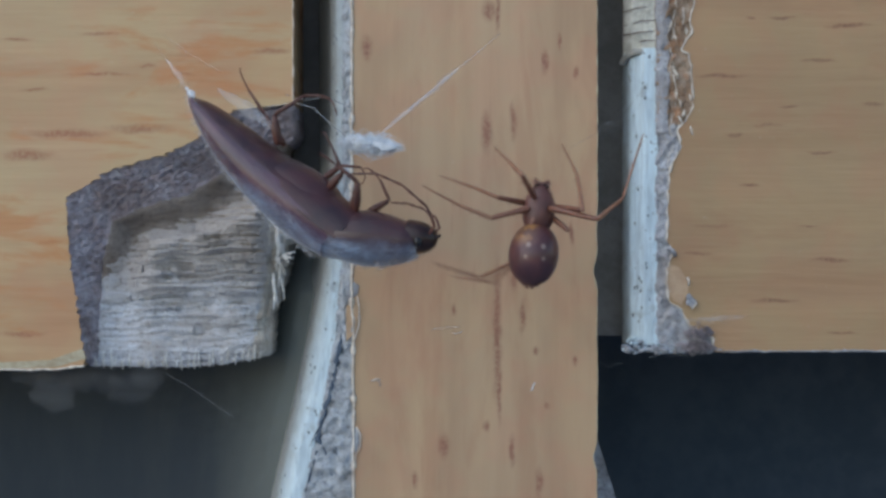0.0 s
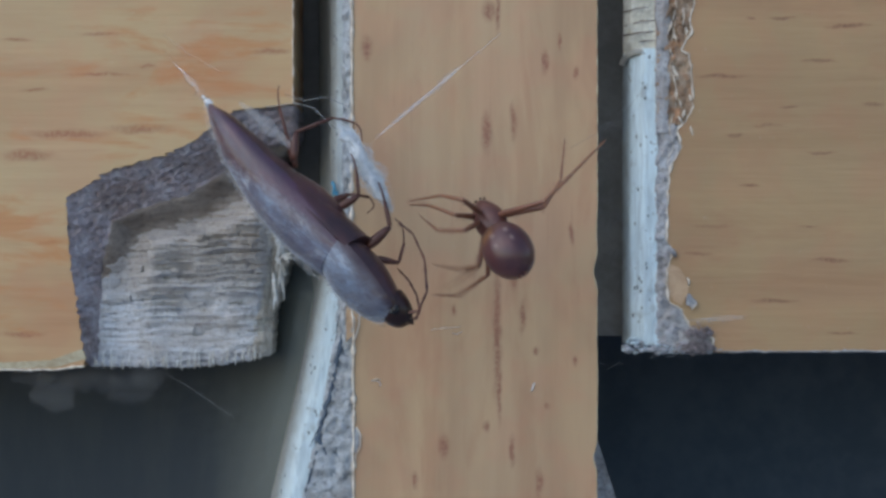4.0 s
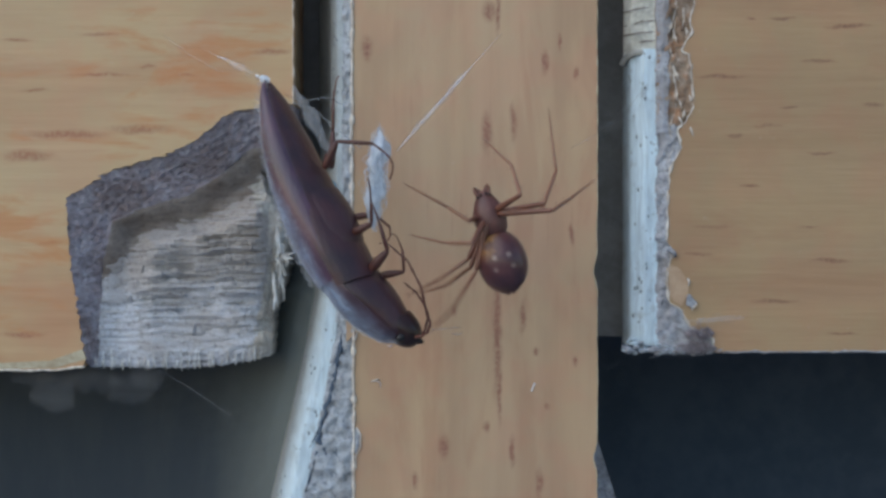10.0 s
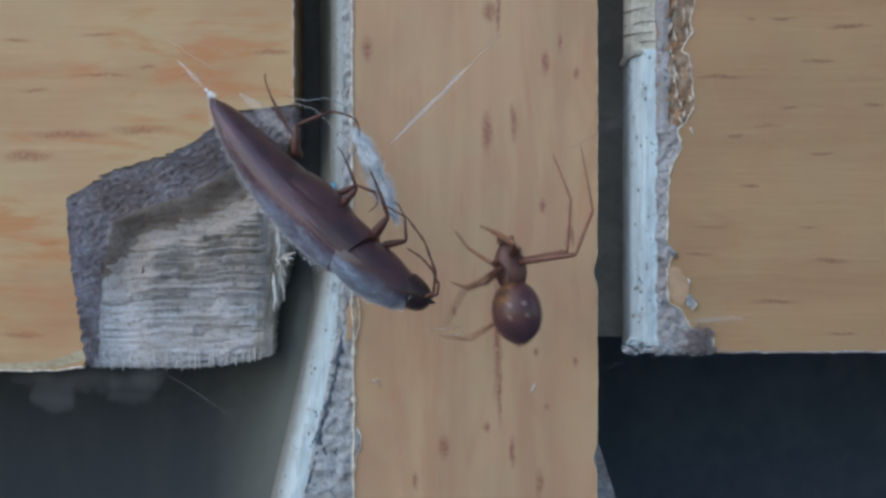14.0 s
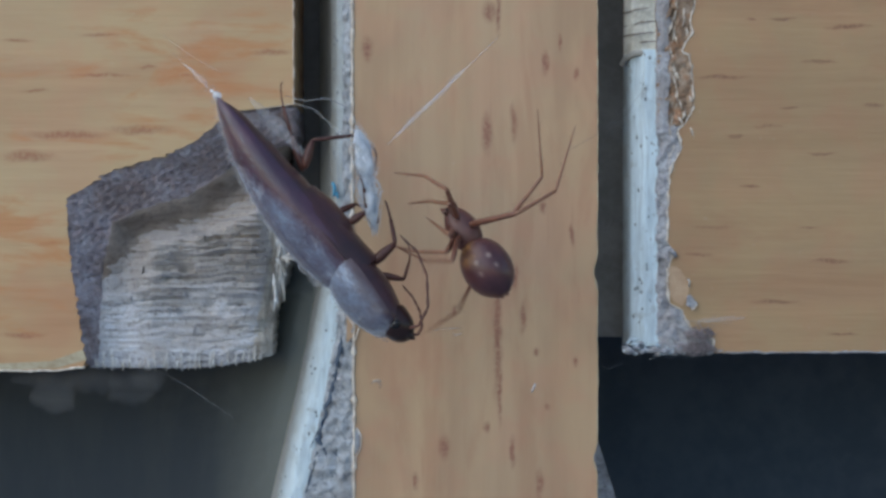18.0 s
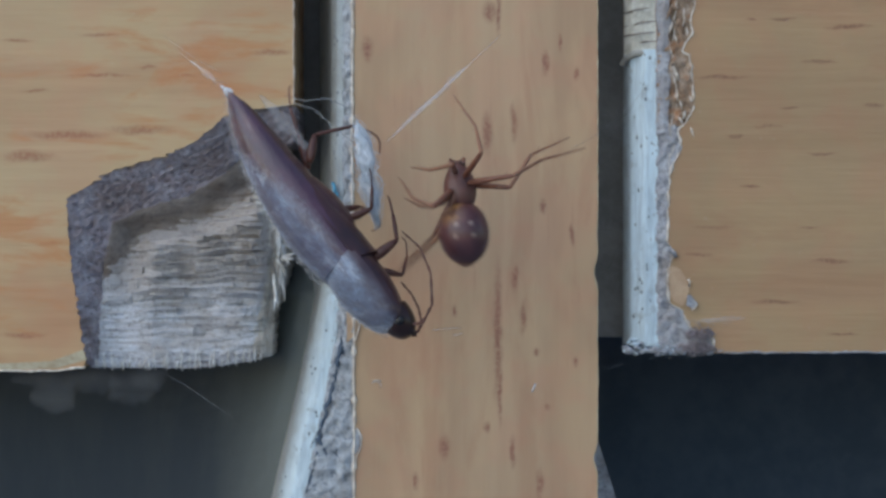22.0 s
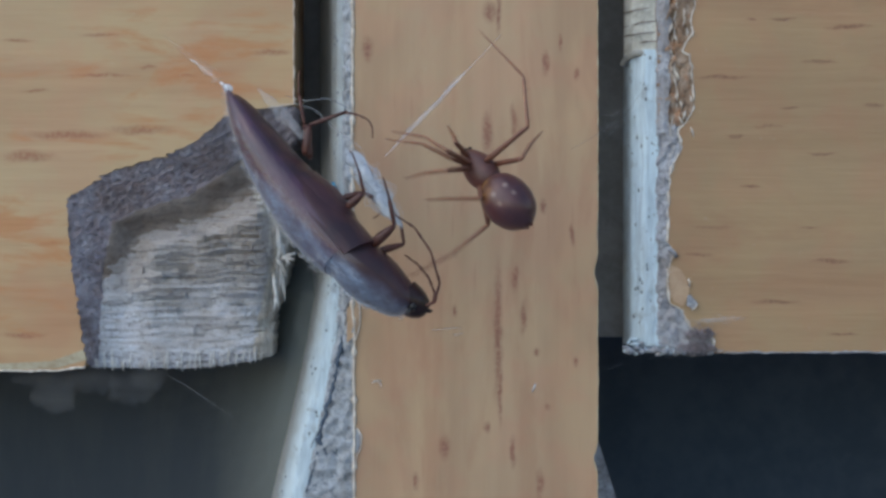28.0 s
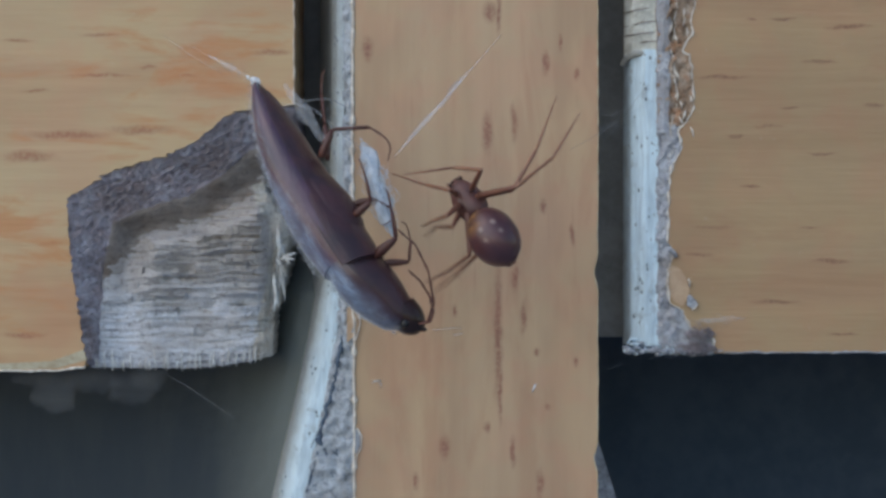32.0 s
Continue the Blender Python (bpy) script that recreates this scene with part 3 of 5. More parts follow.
def broken_corner():
    """The hollow left by the missing corner: a steep slope from the varnish, a trough, and the split core inside."""
    line = np.array([(torn(y), y) for y in range(186, 642, 3)])
    cols, step = 190, 2.1
    hs = np.arange(186, 653, step)
    verts, zone = [], []
    for y in hs:
        xa, xb = torn(y), core_right(y) + 5 * fractal(8, y, 11, 17)
        for k in range(cols + 3):
            u = min(k, cols) / cols
            x = xa + (xb - xa) * u
            py = y
            if y > 560:
                py = 560 + (y - 560) * (core_foot(x) + 3 * fractal(x, 0, 12, 33) - 560) / (652 - 560)
            d = float(np.min(np.hypot(line[:, 0] - x, line[:, 1] - y)))
            wide = float(np.interp(y, [186, 260, 380, 460, 560, 650], [62, 66, 74, 46, 26, 12]))
            t = d / wide
            if t < 1:
                depth = 42 * t ** 0.8 + (3.5 * fractal(x, y, 11, 90) + 8 * abs(fractal(0.88 * x - 0.47 * y, 3.2 * (0.47 * x + 0.88 * y), 34, 44)) - 3) * min(1, 4 * t)
            else:
                s = min(1, (d - wide) / 70)
                s = s * s * (3 - 2 * s)
                flat = max(0.0, min(1.0, (y - 420) / 110))
                depth = 42 + (56 - 46 * flat) * math.sin(math.pi * min(1, (d - wide) / 100)) ** 2 - (32 - 20 * flat) * s
                calm = min(1, max(0, (d - wide - 34) / 40)) if y < 470 else min(1, (t - 1) * 3)
                split = 1 - 1.3 * abs(fractal(x * 0.42, y * 4.6, 52, 23))
                upright = max(0, min(1, (x - 452) / 22))
                split_z = 1 - abs(fractal(x * 4.2, y, 60, 29))
                depth += (3 + 11 * max(0.0, min(1.0, 0.35 + 0.9 * fractal(x, y, 120, 51) + 0.0016 * (x - 330) - 0.0026 * (y - 480)))) * ((1 - upright) * split + upright * (split_z + 1.2) - 1) * calm
                depth += 7 * fractal(x, y, 90, 37)
                even = 1 - 0.65 * max(0.0, min(1.0, (y - 535 - 0.1 * (x - 300)) / 50))
                frayed = even * max(0.0, min(1.0, 0.68 + 1.2 * fractal(x, y, 85, 63) + 0.0012 * (x - 340) + 0.0006 * (520 - y)))
                depth += 15.0 * frayed * (1 - upright) * (shingled(x, y) - 0.8) * calm
                depth += max(0, x - 462) * 0.55
            if k > cols:
                depth += 90 * (k - cols)
            verts.append(P(x, py) + Vector((0, depth * S, 0)))
            zone.append(0 if t < 1.02 else (1 if d - wide < 50 * min(1.0, max(0.0, (500 - y) / 70)) + 22 * fractal(x * 0.5, y * 2.2, 30, 77) and y < 500 else (3 if x > core_right(y) - 30 + 9 * fractal(x * 2, y * 0.4, 20, 15) and y > 320 else 2)))
    m, rows = cols + 3, len(hs)
    for k in range(m):
        verts.append(verts[(rows - 1) * m + k] + Vector((0, 180 * S, 0)))
        zone.append(2)
    faces = [(r * m + i, r * m + i + 1, (r + 1) * m + i + 1, (r + 1) * m + i) for r in range(rows) for i in range(m - 1)]
    for name, keep, mat, label in (("break_slope", 0, SLOPE, "rough purple-grey broken slope"),
                                   ("hollow", 1, HOLLOW, "smooth brown hollow in the broken wood"), ("split_core", 2, CORE, "grey split wood with long fibres"), ("end_sliver", 3, UPRIGHT, "pale upright sliver along the break")):
        chosen = [f for f in faces if zone[f[0]] == keep]
        used = sorted({i for f in chosen for i in f})
        at = {v: i for i, v in enumerate(used)}
        part(name, [verts[i] for i in used], [tuple(at[i] for i in f) for f in chosen], mat, left_rail, label)


broken_corner()
ys = list(range(200, 650, 15))
part("inner_body", *slab([(torn(y) - 12, y) for y in ys] + [(core_right(y) - 14, y) for y in reversed(ys)], THICK - 0.0035, 0.0035), CORE, left_rail, smooth=False)
part("edge_lip", *lip_line(lambda y: 519 + 2.2 * fractal(2, y, 30, 9), -500, 186, 6, 1.6, 18), LIP, left_rail, "pale raised lip of varnish")
low = [P(x, 655 - 0.10 * max(0, x - 90) + 2 * fractal(x, 4, 30, 15)) for x in range(150, -890, -8)]
part("frayed_end", *tube(low, [S * (1.6 + 2 * abs(rough(p.x / S, 0, 18, 6))) for p in low], 6), LIP, left_rail, "pale sawn arris")
rng = random.Random(5)
for i in range(11):
    y0 = 400 + i * 11 + rng.uniform(-5, 5)
    x0 = core_right(y0) - rng.uniform(2, 16)
    ln = rng.uniform(22, 60)
    lean = rng.uniform(-2.5, 3.5)
    pts = [P(x0 + lean * k, y0 + ln * k / 3) + Vector((0, (26 - 3 * k) * S, 0)) for k in range(4)]
    part("splinter", *tube(pts, [S * v for v in (3.2, 3.6, 2.4, 0.6)], 5), SPLINTER, left_rail)
for a, b in (((492, 462), (524, 446)), ((496, 460), (520, 458)), ((488, 458), (500, 476)), ((500, 458), (512, 466))):
    part("splinter", *tube([P(*a) + Vector((0, 20 * S, 0)), P(0.5 * (a[0] + b[0]), 0.5 * (a[1] + b[1]) - 3) + Vector((0, 8 * S, 0)), P(*b)],
                           [S * 3.4, S * 3.0, S * 1.2], 5), SPLINTER, left_rail)
for i in range(26):
    x0 = 170 + i * 11.5 + rng.uniform(-5, 5)
    yb = core_foot(x0)
    pts = [P(x0 + rng.uniform(-3, 3), yb - rng.uniform(12, 34)) + Vector((0, 21 * S, 0)), P(x0, yb - 6) + Vector((0, 19 * S, 0)),
           P(x0 + rng.uniform(-2, 2), yb + rng.uniform(1, 6)) + Vector((0, 22 * S, 0))]
    part("splinter", *tube(pts, [S * 1.0, S * rng.uniform(1.6, 3.2), S * 0.6], 5), SPLINTER, left_rail)

# behind: added panels whose dark colour stands in for shade, a dim rounded post
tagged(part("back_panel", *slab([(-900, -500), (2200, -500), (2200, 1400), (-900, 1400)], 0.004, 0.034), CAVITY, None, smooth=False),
       "added dark panel deep behind the boards, standing in for shade", "panel", kind="structure")
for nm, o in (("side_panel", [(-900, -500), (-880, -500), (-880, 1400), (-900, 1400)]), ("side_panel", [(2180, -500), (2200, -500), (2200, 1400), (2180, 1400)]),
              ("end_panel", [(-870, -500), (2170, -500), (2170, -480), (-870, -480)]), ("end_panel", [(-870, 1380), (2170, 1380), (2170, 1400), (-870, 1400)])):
    tagged(part(nm, *slab(o, 0.0235, 0.0102), CAVITY, None, smooth=False), "added dark side closing the recess behind the boards", "panel", kind="structure")
back = table([(-500, 180), (410, 180), (520, 0), (1400, 0)])
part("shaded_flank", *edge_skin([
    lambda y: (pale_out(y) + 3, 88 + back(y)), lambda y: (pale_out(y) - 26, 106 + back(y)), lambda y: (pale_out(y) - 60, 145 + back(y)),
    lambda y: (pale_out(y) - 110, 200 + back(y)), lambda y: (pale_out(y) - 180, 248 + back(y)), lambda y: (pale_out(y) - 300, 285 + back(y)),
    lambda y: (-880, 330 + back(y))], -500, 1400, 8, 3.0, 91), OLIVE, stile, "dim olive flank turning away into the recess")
# strip added behind the right gap; its colour sets the gap's shade
tagged(part("gap_backing", *slab([(1046, -480), (1130, -480), (1130, 606), (1046, 606)], 0.003, 0.0068), GAP, None, smooth=False), "strip added behind the gap to set how dark it looks", "batten", kind="structure")
pale = [(-890, 645), (0, 642), (90, 638), (146, 618), (153, 636), (100, 650), (0, 654), (-890, 652)]
part("worn_arris", *slab([(x, y + 1.5 * fractal(x, y, 20, 2)) for x, y in pale], 0.0004, -0.00004), ARRIS, left_rail, "pale worn lower arris", smooth=False)
# darker strip added behind the left gap, standing in for its deeper shade
tagged(part("gap_backing", *slab([(500, -480), (600, -480), (600, 330), (500, 330)], 0.002, 0.0068), DARK_GAP, None, smooth=False), "strip added behind the gap to set how dark it looks", "batten", kind="structure")
arch = [P(1136 - 27 * math.cos(a), 108 - 18 * math.sin(a)) + Vector((0, (23 + 36 * max(0.0, math.cos(a)) ** 2) * S, 0)) for a in (math.pi * k / 14 for k in range(15))]
part("paint_rim", *tube(arch, [S * (6.5 + 2.5 * rough(k, 0, 2.3, 8)) for k in range(15)], 9), RIM, right_rail, "grey rim where the paint begins")
wedge = [(1052, 760), (1072, 800), (1100, 890), (1140, 1000), (1052, 1000)]
part("back_flange", *slab(wedge, 0.002, 0.004), BARK, stile, "grey end of a hidden batten", smooth=False)
pts = [P(crack(y) + 6 * fractal(1, y, 13, 5), y) + Vector((0, (4 + 9 * max(0, min(1, (y - 560) / 220))) * S, 0)) for y in range(570, 862, 4)]
part("crack", *tube(pts, [S * (1.6 + 4.2 * max(-0.3, rough(2, k, 4, 9)) + 1.2 * math.sin(math.pi * k / len(pts))) for k in range(len(pts))], 6), CAVITY, stile, "dark crack")
for a, b, c in (((563, 778), (576, 790), (596, 797)), ((583, 700), (596, 690), (602, 672)), ((590, 800), (602, 815), (616, 812)), ((572, 745), (562, 760), (548, 792)),
                ((592, 640), (600, 652), (613, 648)), ((560, 800), (553, 830), (540, 872))):
    mid = [P(*(Vector(a).lerp(Vector(b), k / 6) if k < 6 else Vector(b).lerp(Vector(c), (k - 6) / 6))) for k in range(13)]
    part("crack", *tube([p + Vector((2 * S * rough(k, a[0], 1.6, 3), 12 * S, 2 * S * rough(k, a[1], 1.6, 8))) for k, p in enumerate(mid)],
                        [S * (0.7 + 2.4 * abs(rough(k, a[0], 2.2, 4))) for k in range(13)], 5), CAVITY, stile, "dark crack")


# ---- the click beetle ----
MID = -0.0085                 # the creatures hang this far before the boards
Q = S * (D + MID) / D      # one plan unit at the creatures' distance
LE, LP = 380.0, 184.0         # lengths of the wing-case part and of the fore body, in plan units


def elytron_mesh(sign):
    loops = []
    for i in range(40):
        u = i / 39
        x = -LE + (LE + 8) * u
        w = 75 * (1 - (1 - u) ** 2.6) ** 0.52 * (1 - 0.14 * max(0, (u - 0.6) / 0.4) ** 2) + 0.6
        h = 60 * (1 - (1 - u) ** 2.3) ** 0.75 * (1 - 0.16 * max(0, (u - 0.75) / 0.25) ** 2) + 0.6
        loop = [Vector((x, sign * 0.7, -2))]
        for k in range(15):
            a = radians(-26 + 115.2 * k / 14)
            furrow = (1 - 0.009 * (k % 2)) * (0.96, 0.99, 1.0)[min(k, 2)]
            loop.append(Vector((x, sign * max(0.7, w * math.cos(a) * furrow), h * math.sin(a) * furrow)))
        loops.append([(v + Vector((0, 0, 11 * math.sin(math.pi * u)))) * Q for v in loop])
    return rings(loops)


def belly_mesh():
    loops = []
    for i in range(34):
        u = i / 33
        x = -LE + 14 + (LE + 6) * u
        w = 74 * (1 - (1 - u) ** 2.55) ** 0.525 * (1 - 0.12 * max(0, (u - 0.6) / 0.4) ** 2) + 0.4
        v = 50 * (1 - (1 - u) ** 2.2) ** 0.7 * (1 - 0.05 * (0.5 + 0.5 * math.cos(u * 31)) * (1 if u < 0.62 else 0)) + 0.4
        loops.append([Vector((x, w * math.cos(a), (v if math.sin(a) < 0 else 6) * math.sin(a) - 4 + 11 * math.sin(math.pi * u))) * Q
                      for a in (2 * math.pi * k / 22 for k in range(22))])
    return rings(loops)


def oval_body(x0, x1, w_of, top_of, low_of, n=24, count=26, lift=0.0):
    loops = []
    for i in range(count):
        u = i / (count - 1)
        loops.append([Vector((x0 + (x1 - x0) * u, w_of(u) * math.cos(a), (top_of(u) if math.sin(a) > 0 else low_of(u)) * math.sin(a) + lift)) * Q
                      for a in (2 * math.pi * k / n for k in range(n))])
    return rings(loops)


def rod(points, radii, n=8):
    return tube([Vector(p) * Q for p in points], [r * Q for r in radii], n)


def bulge(u, a=0.5, b=0.5):
    return max(0.02, u) ** a * max(0.02, 1 - u) ** b


beetle = holder("click_beetle", "dark red-brown click beetle with dusty bluish sheen, hanging in silk", "beetle")
part("elytron", *elytron_mesh(1), ELYTRA, beetle, "glossy furrowed wing case", crisp=0.8)
part("elytron", *elytron_mesh(-1), ELYTRA, beetle, "glossy furrowed wing case", crisp=0.8)
part("abdomen", *belly_mesh(), SHELL, beetle, "dark red segmented underside", crisp=0.8)
part("breastplate", *oval_body(-150, 2, lambda u: 64 * (0.80 + 0.20 * math.sin(math.pi * min(1, 0.25 + 0.75 * u))), lambda u: 20, lambda u: (46 + 8 * math.sin(math.pi * u)) * (1 - 0.42 * max(0, (u - 0.6) / 0.4) ** 1.5) * (0.9 + 0.1 * min(1, u * 4)), 24, 22), SHELL, beetle, crisp=0.8)


def neck_half(lower):
    """The fore body: a broad dusty shield above, a dark keel below."""
    loops = []
    for i in range(26):
        u = i / 25
        x = -18 + 168 * u if not lower else -14 + 166 * u
        blunt = math.sqrt(1 - 0.8 * (max(0.0, u - 0.84) / 0.16) ** 2)
        w = 67 * (1 - 0.34 * u ** 2.4) * (0.94 + 0.09 * math.sin(math.pi * min(1, u * 1.4))) * blunt
        top = 54 * (0.74 + 0.26 * math.sin(math.pi * min(1, u * 1.05))) * (1 - 0.24 * u ** 3) * blunt
        low = 46 * (0.52 + 0.48 * math.sin(math.pi * min(1, 0.12 + u * 0.8))) * (1 - 0.25 * u ** 2) * blunt
        if lower:
            loop = [Vector((x, 0.93 * w * math.cos(a), low * math.sin(a) if math.sin(a) < 0 else 8 * math.sin(a))) for a in (2 * math.pi * k / 22 for k in range(22))]
        else:
            loop = [Vector((x, w * math.cos(a), top * math.sin(a))) for a in (radians(-12 + 204 * k / 20) for k in range(21))]
            loop += [Vector((x, -0.5 * w, 0)), Vector((x, 0.5 * w, 0))]
        loops.append([v * Q for v in loop])
    return rings(loops)


part("neck", *oval_body(-44, 44, lambda u: 126 * bulge(u), lambda u: 100 * bulge(u), lambda u: 58 * bulge(u), 20, 14), SHIELD, beetle)
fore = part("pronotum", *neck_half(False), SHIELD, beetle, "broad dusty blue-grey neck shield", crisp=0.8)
part("keel", *neck_half(True), SHELL, fore, "dark underside of the neck", crisp=0.8)
part("head", *oval_body(122, 174, lambda u: 35 * math.sqrt(1 - 0.93 * u ** 2.6), lambda u: 30 * math.sqrt(1 - 0.93 * u ** 2.6), lambda u: 30 * math.sqrt(1 - 0.93 * u ** 2.6), 20, 16, -8), HEAD, fore, "small dark head")
for sgn in (1, -1):
    part("eye", *oval_body(140, 156, lambda u: 20 * bulge(u), lambda u: 20 * bulge(u), lambda u: 20 * bulge(u), 12, 9, -4), EYE, fore).location = (0, sgn * 27 * Q, 0)
    part("jaw", *rod([(166, sgn * 7, -10), (174, sgn * 8, -14), (180, sgn * 3, -17)], [5, 4, 1.5]), HEAD, fore)
pts1 = [(160, 15, -12), (173, 21, -34), (158, 28, -66), (112, 32, -98), (64, 30, -112), (20, 26, -106)]
pts2 = [(160, -15, -12), (172, -20, -27), (164, -25, -42), (138, -28, -56), (108, -27, -62), (80, -24, -60)]
for pts in (pts1, pts2):
    fine, rad = [], []
    for i in range(31):
        u = i / 30 * 5
        k = min(4, int(u))
        fine.append(Vector(pts[k]).lerp(Vector(pts[k + 1]), u - k))
        rad.append(2.8 - 1.1 * i / 30 + (0.6 if i % 3 == 1 else -0.35))
    part("antenna", *rod(fine, rad, 7), LIMB, fore, "beaded brown feeler")


def beetle_leg(owner, base, knee, ankle, tip, thick):
    """A stout thigh, a thin shin and a bead-jointed foot that curls to its tip."""
    origin = Vector(base)
    k, a, t = (Vector(p) - origin for p in (knee, ankle, tip))
    leg = part("leg", *rod([(0, 0, 0), k * 0.15, k * 0.4, k * 0.75, k], [thick * 0.8, thick * 1.25, thick * 1.45, thick * 1.1, thick * 0.6], 10), LIMB, owner, "reddish jointed leg")
    leg.location = origin * Q
    part("shin", *rod([k, k.lerp(a, 0.1), k.lerp(a, 0.5), a], [thick * 0.4, thick * 0.58, thick * 0.62, thick * 0.5]), LIMB, leg)
    way = (a - k).normalized() * 0.35 * (t - a).length
    pts, rad = [], []
    for i in range(13):
        u = i / 12
        pts.append(a.lerp(t, u) + way * math.sin(math.pi * u) * (1 - 0.3 * u))
        rad.append(thick * ((0.40, 0.30)[i % 2] - 0.14 * u))
    part("foot", *rod(pts, rad), LIMB, leg)
    return leg


BEETLE_LEGS = [
    beetle_leg(beetle, (-185, 12, -44), (-222, 16, -82), (-196, 22, -146), (-128, 18, -156), 6.0),
    beetle_leg(beetle, (-185, -18, -44), (-246, -22, -70), (-296, -20, -92), (-330, -16, -120), 5.0),
    beetle_leg(beetle, (-60, 14, -46), (-58, 18, -88), (-92, 24, -106), (-132, 20, -116), 5.4),
    beetle_leg(beetle, (-90, -18, -46), (-82, -28, -84), (-52, -28, -104), (-30, -22, -78), 4.6),
    beetle_leg(fore, (26, 10, -38), (30, 16, -92), (-8, 18, -118), (-42, 16, -136), 6.6),
    beetle_leg(fore, (40, -12, -36), (72, -22, -70), (48, -24, -98), (14, -20, -110), 4.8)]

# ---- the spider ----
BODY = 88.0    # between the middles of the two body halves
spider = holder("spider", "small glossy brown spider with a round abdomen, combing silk", "spider")
part("cephalothorax", *oval_body(-48, 42, lambda u: 52 * bulge(u, 0.36, 0.5) * (1 if u < 0.6 else 1 - 0.35 * (u - 0.6)), lambda u: 44 * bulge(u, 0.34, 0.5), lambda u: 40 * bulge(u, 0.34, 0.5), 20, 20),
     CARAPACE, spider, "narrow red-brown fore body")
abd = part("abdomen", *oval_body(-56, 56, lambda u: 84 * bulge(u, 0.46, 0.46), lambda u: 86 * bulge(u, 0.46, 0.46), lambda u: 86 * bulge(u, 0.46, 0.54), 32, 30),
           ABDOMEN, spider, "round shiny purple-brown abdomen with an amber blotch")
abd.location = (-BODY * Q, 0, 0)
part("waist", *rod([(-30, 0, -4), (-44, 0, -3), (-56, 0, 0)], [15, 12, 14]), CARAPACE, spider)
for sgn in (1, -1):
    part("spinneret", *rod([(-BODY - 54, sgn * 5, -8), (-BODY - 60, sgn * 4, -9)], [5, 2.5]), CARAPACE, spider)
    part("palp", *rod([(32, sgn * 9, -6), (44, sgn * 13, -10), (50, sgn * 12, -22), (50, sgn * 8, -32)], [3.6, 3.2, 3.4, 1.6]), LEG_DARK, spider)
    part("fang", *rod([(36, sgn * 6, -10), (44, sgn * 7, -20), (42, sgn * 5, -30)], [6, 5, 1.6]), CARAPACE, spider)
for ex, ey, ez in ((36, 5, 15), (36, -5, 15), (33, 11, 14), (33, -11, 14)):
    part("eye", *[g for g in rod([(ex - 2, ey, ez - 1), (ex, ey, ez), (ex + 2, ey, ez + 0.6)], [2.0, 2.9, 1.2], 8)], EYE, spider)

LEGS = {"a": (104, 98, 126), "b": (102, 96, 118), "c": (76, 74, 88), "d": (74, 72, 86),
        "e": (70, 60, 76), "f": (70, 60, 76), "g": (84, 86, 88), "h": (82, 80, 86)}
SEGMENTS = {}
for leg, lens in LEGS.items():
    made = []
    for name, ln, r0, r1, r2, mat in (("femur", lens[0], 6.0, 5.4, 3.8, LEG_DARK), ("tibia", lens[1], 4.0, 3.7, 2.9, LEG), ("tarsus", lens[2], 2.8, 2.2, 0.9, LEG)):
        ob = part(name, *rod([(0, 0, -1), (0, 0, ln * 0.08), (0, 0, ln * 0.35), (0, 0, ln * 0.75), (0, 0, ln * 0.95), (0, 0, ln + 1)],
                             [r0 * 0.75, r0, r1, 0.5 * (r1 + r2), r2 * 1.12, r2 * 0.7], 8), mat, spider)
        hairs = []
        r_h = random.Random(len(leg) + int(ln))
        for k in range(9):
            z, a = ln * (0.1 + 0.85 * k / 9), r_h.uniform(0, 6.28)
            w = Vector((math.cos(a), math.sin(a), 0))
            hairs.append(rod([w * r2 * 0.8 + Vector((0, 0, z)), w * (r2 + 7) + Vector((0, 0, z + 8))], [0.5, 0.15], 3))
        part("hairs", *joined(hairs), LEG, ob, "fine bristles")["kind"] = "stuff"
        made.append(ob)
    SEGMENTS[leg] = made

# ---- silk ----
LS = 176.0


def tangle(length, radius, strands, seed, thin):
    """Loose strands that wander through a long lump."""
    r = random.Random(seed)
    pieces = []
    for s in range(strands):
        z0 = r.uniform(-0.05, 0.85)
        z1 = min(1.05, z0 + r.uniform(0.12, 0.6))
        k0, freq = r.uniform(0, 50), r.uniform(2.5, 7)
        pts = []
        for k in range(14):
            u = z0 + (z1 - z0) * k / 13
            fat = radius * (0.35 + 0.9 * math.sin(math.pi * min(1, max(0, u))) ** 0.7)
            v = [noise.noise(Vector((k0 + u * freq, s * 2.3, c * 9.1 + seed))) for c in range(3)]
            pts.append(Vector((1.7 * fat * v[0], 1.7 * fat * v[1], (u + 0.14 * v[2]) * length)))
        pieces.append(rod(pts, [thin * r.uniform(0.5, 1.4)] * 14, 4))
    return joined(pieces)


def film_lump(length, radius, seed, u0, u1):
    loops = []
    for i in range(26):
        u = u0 + (u1 - u0) * i / 25
        env = math.sin(math.pi * (0.03 + 0.94 * i / 25)) ** 0.6
        loop = []
        for k in range(14):
            a = 2 * math.pi * k / 14
            rr = radius * env * (0.62 + 0.85 * noise.noise(Vector((math.cos(a) * 1.3, math.sin(a) * 1.3, u * 6 + seed))))
            loop.append(Vector((rr * math.cos(a) + 9 * noise.noise(Vector((u * 4, seed, 0))), rr * math.sin(a), u * length)) * Q)
        loops.append(loop)
    return rings(loops)


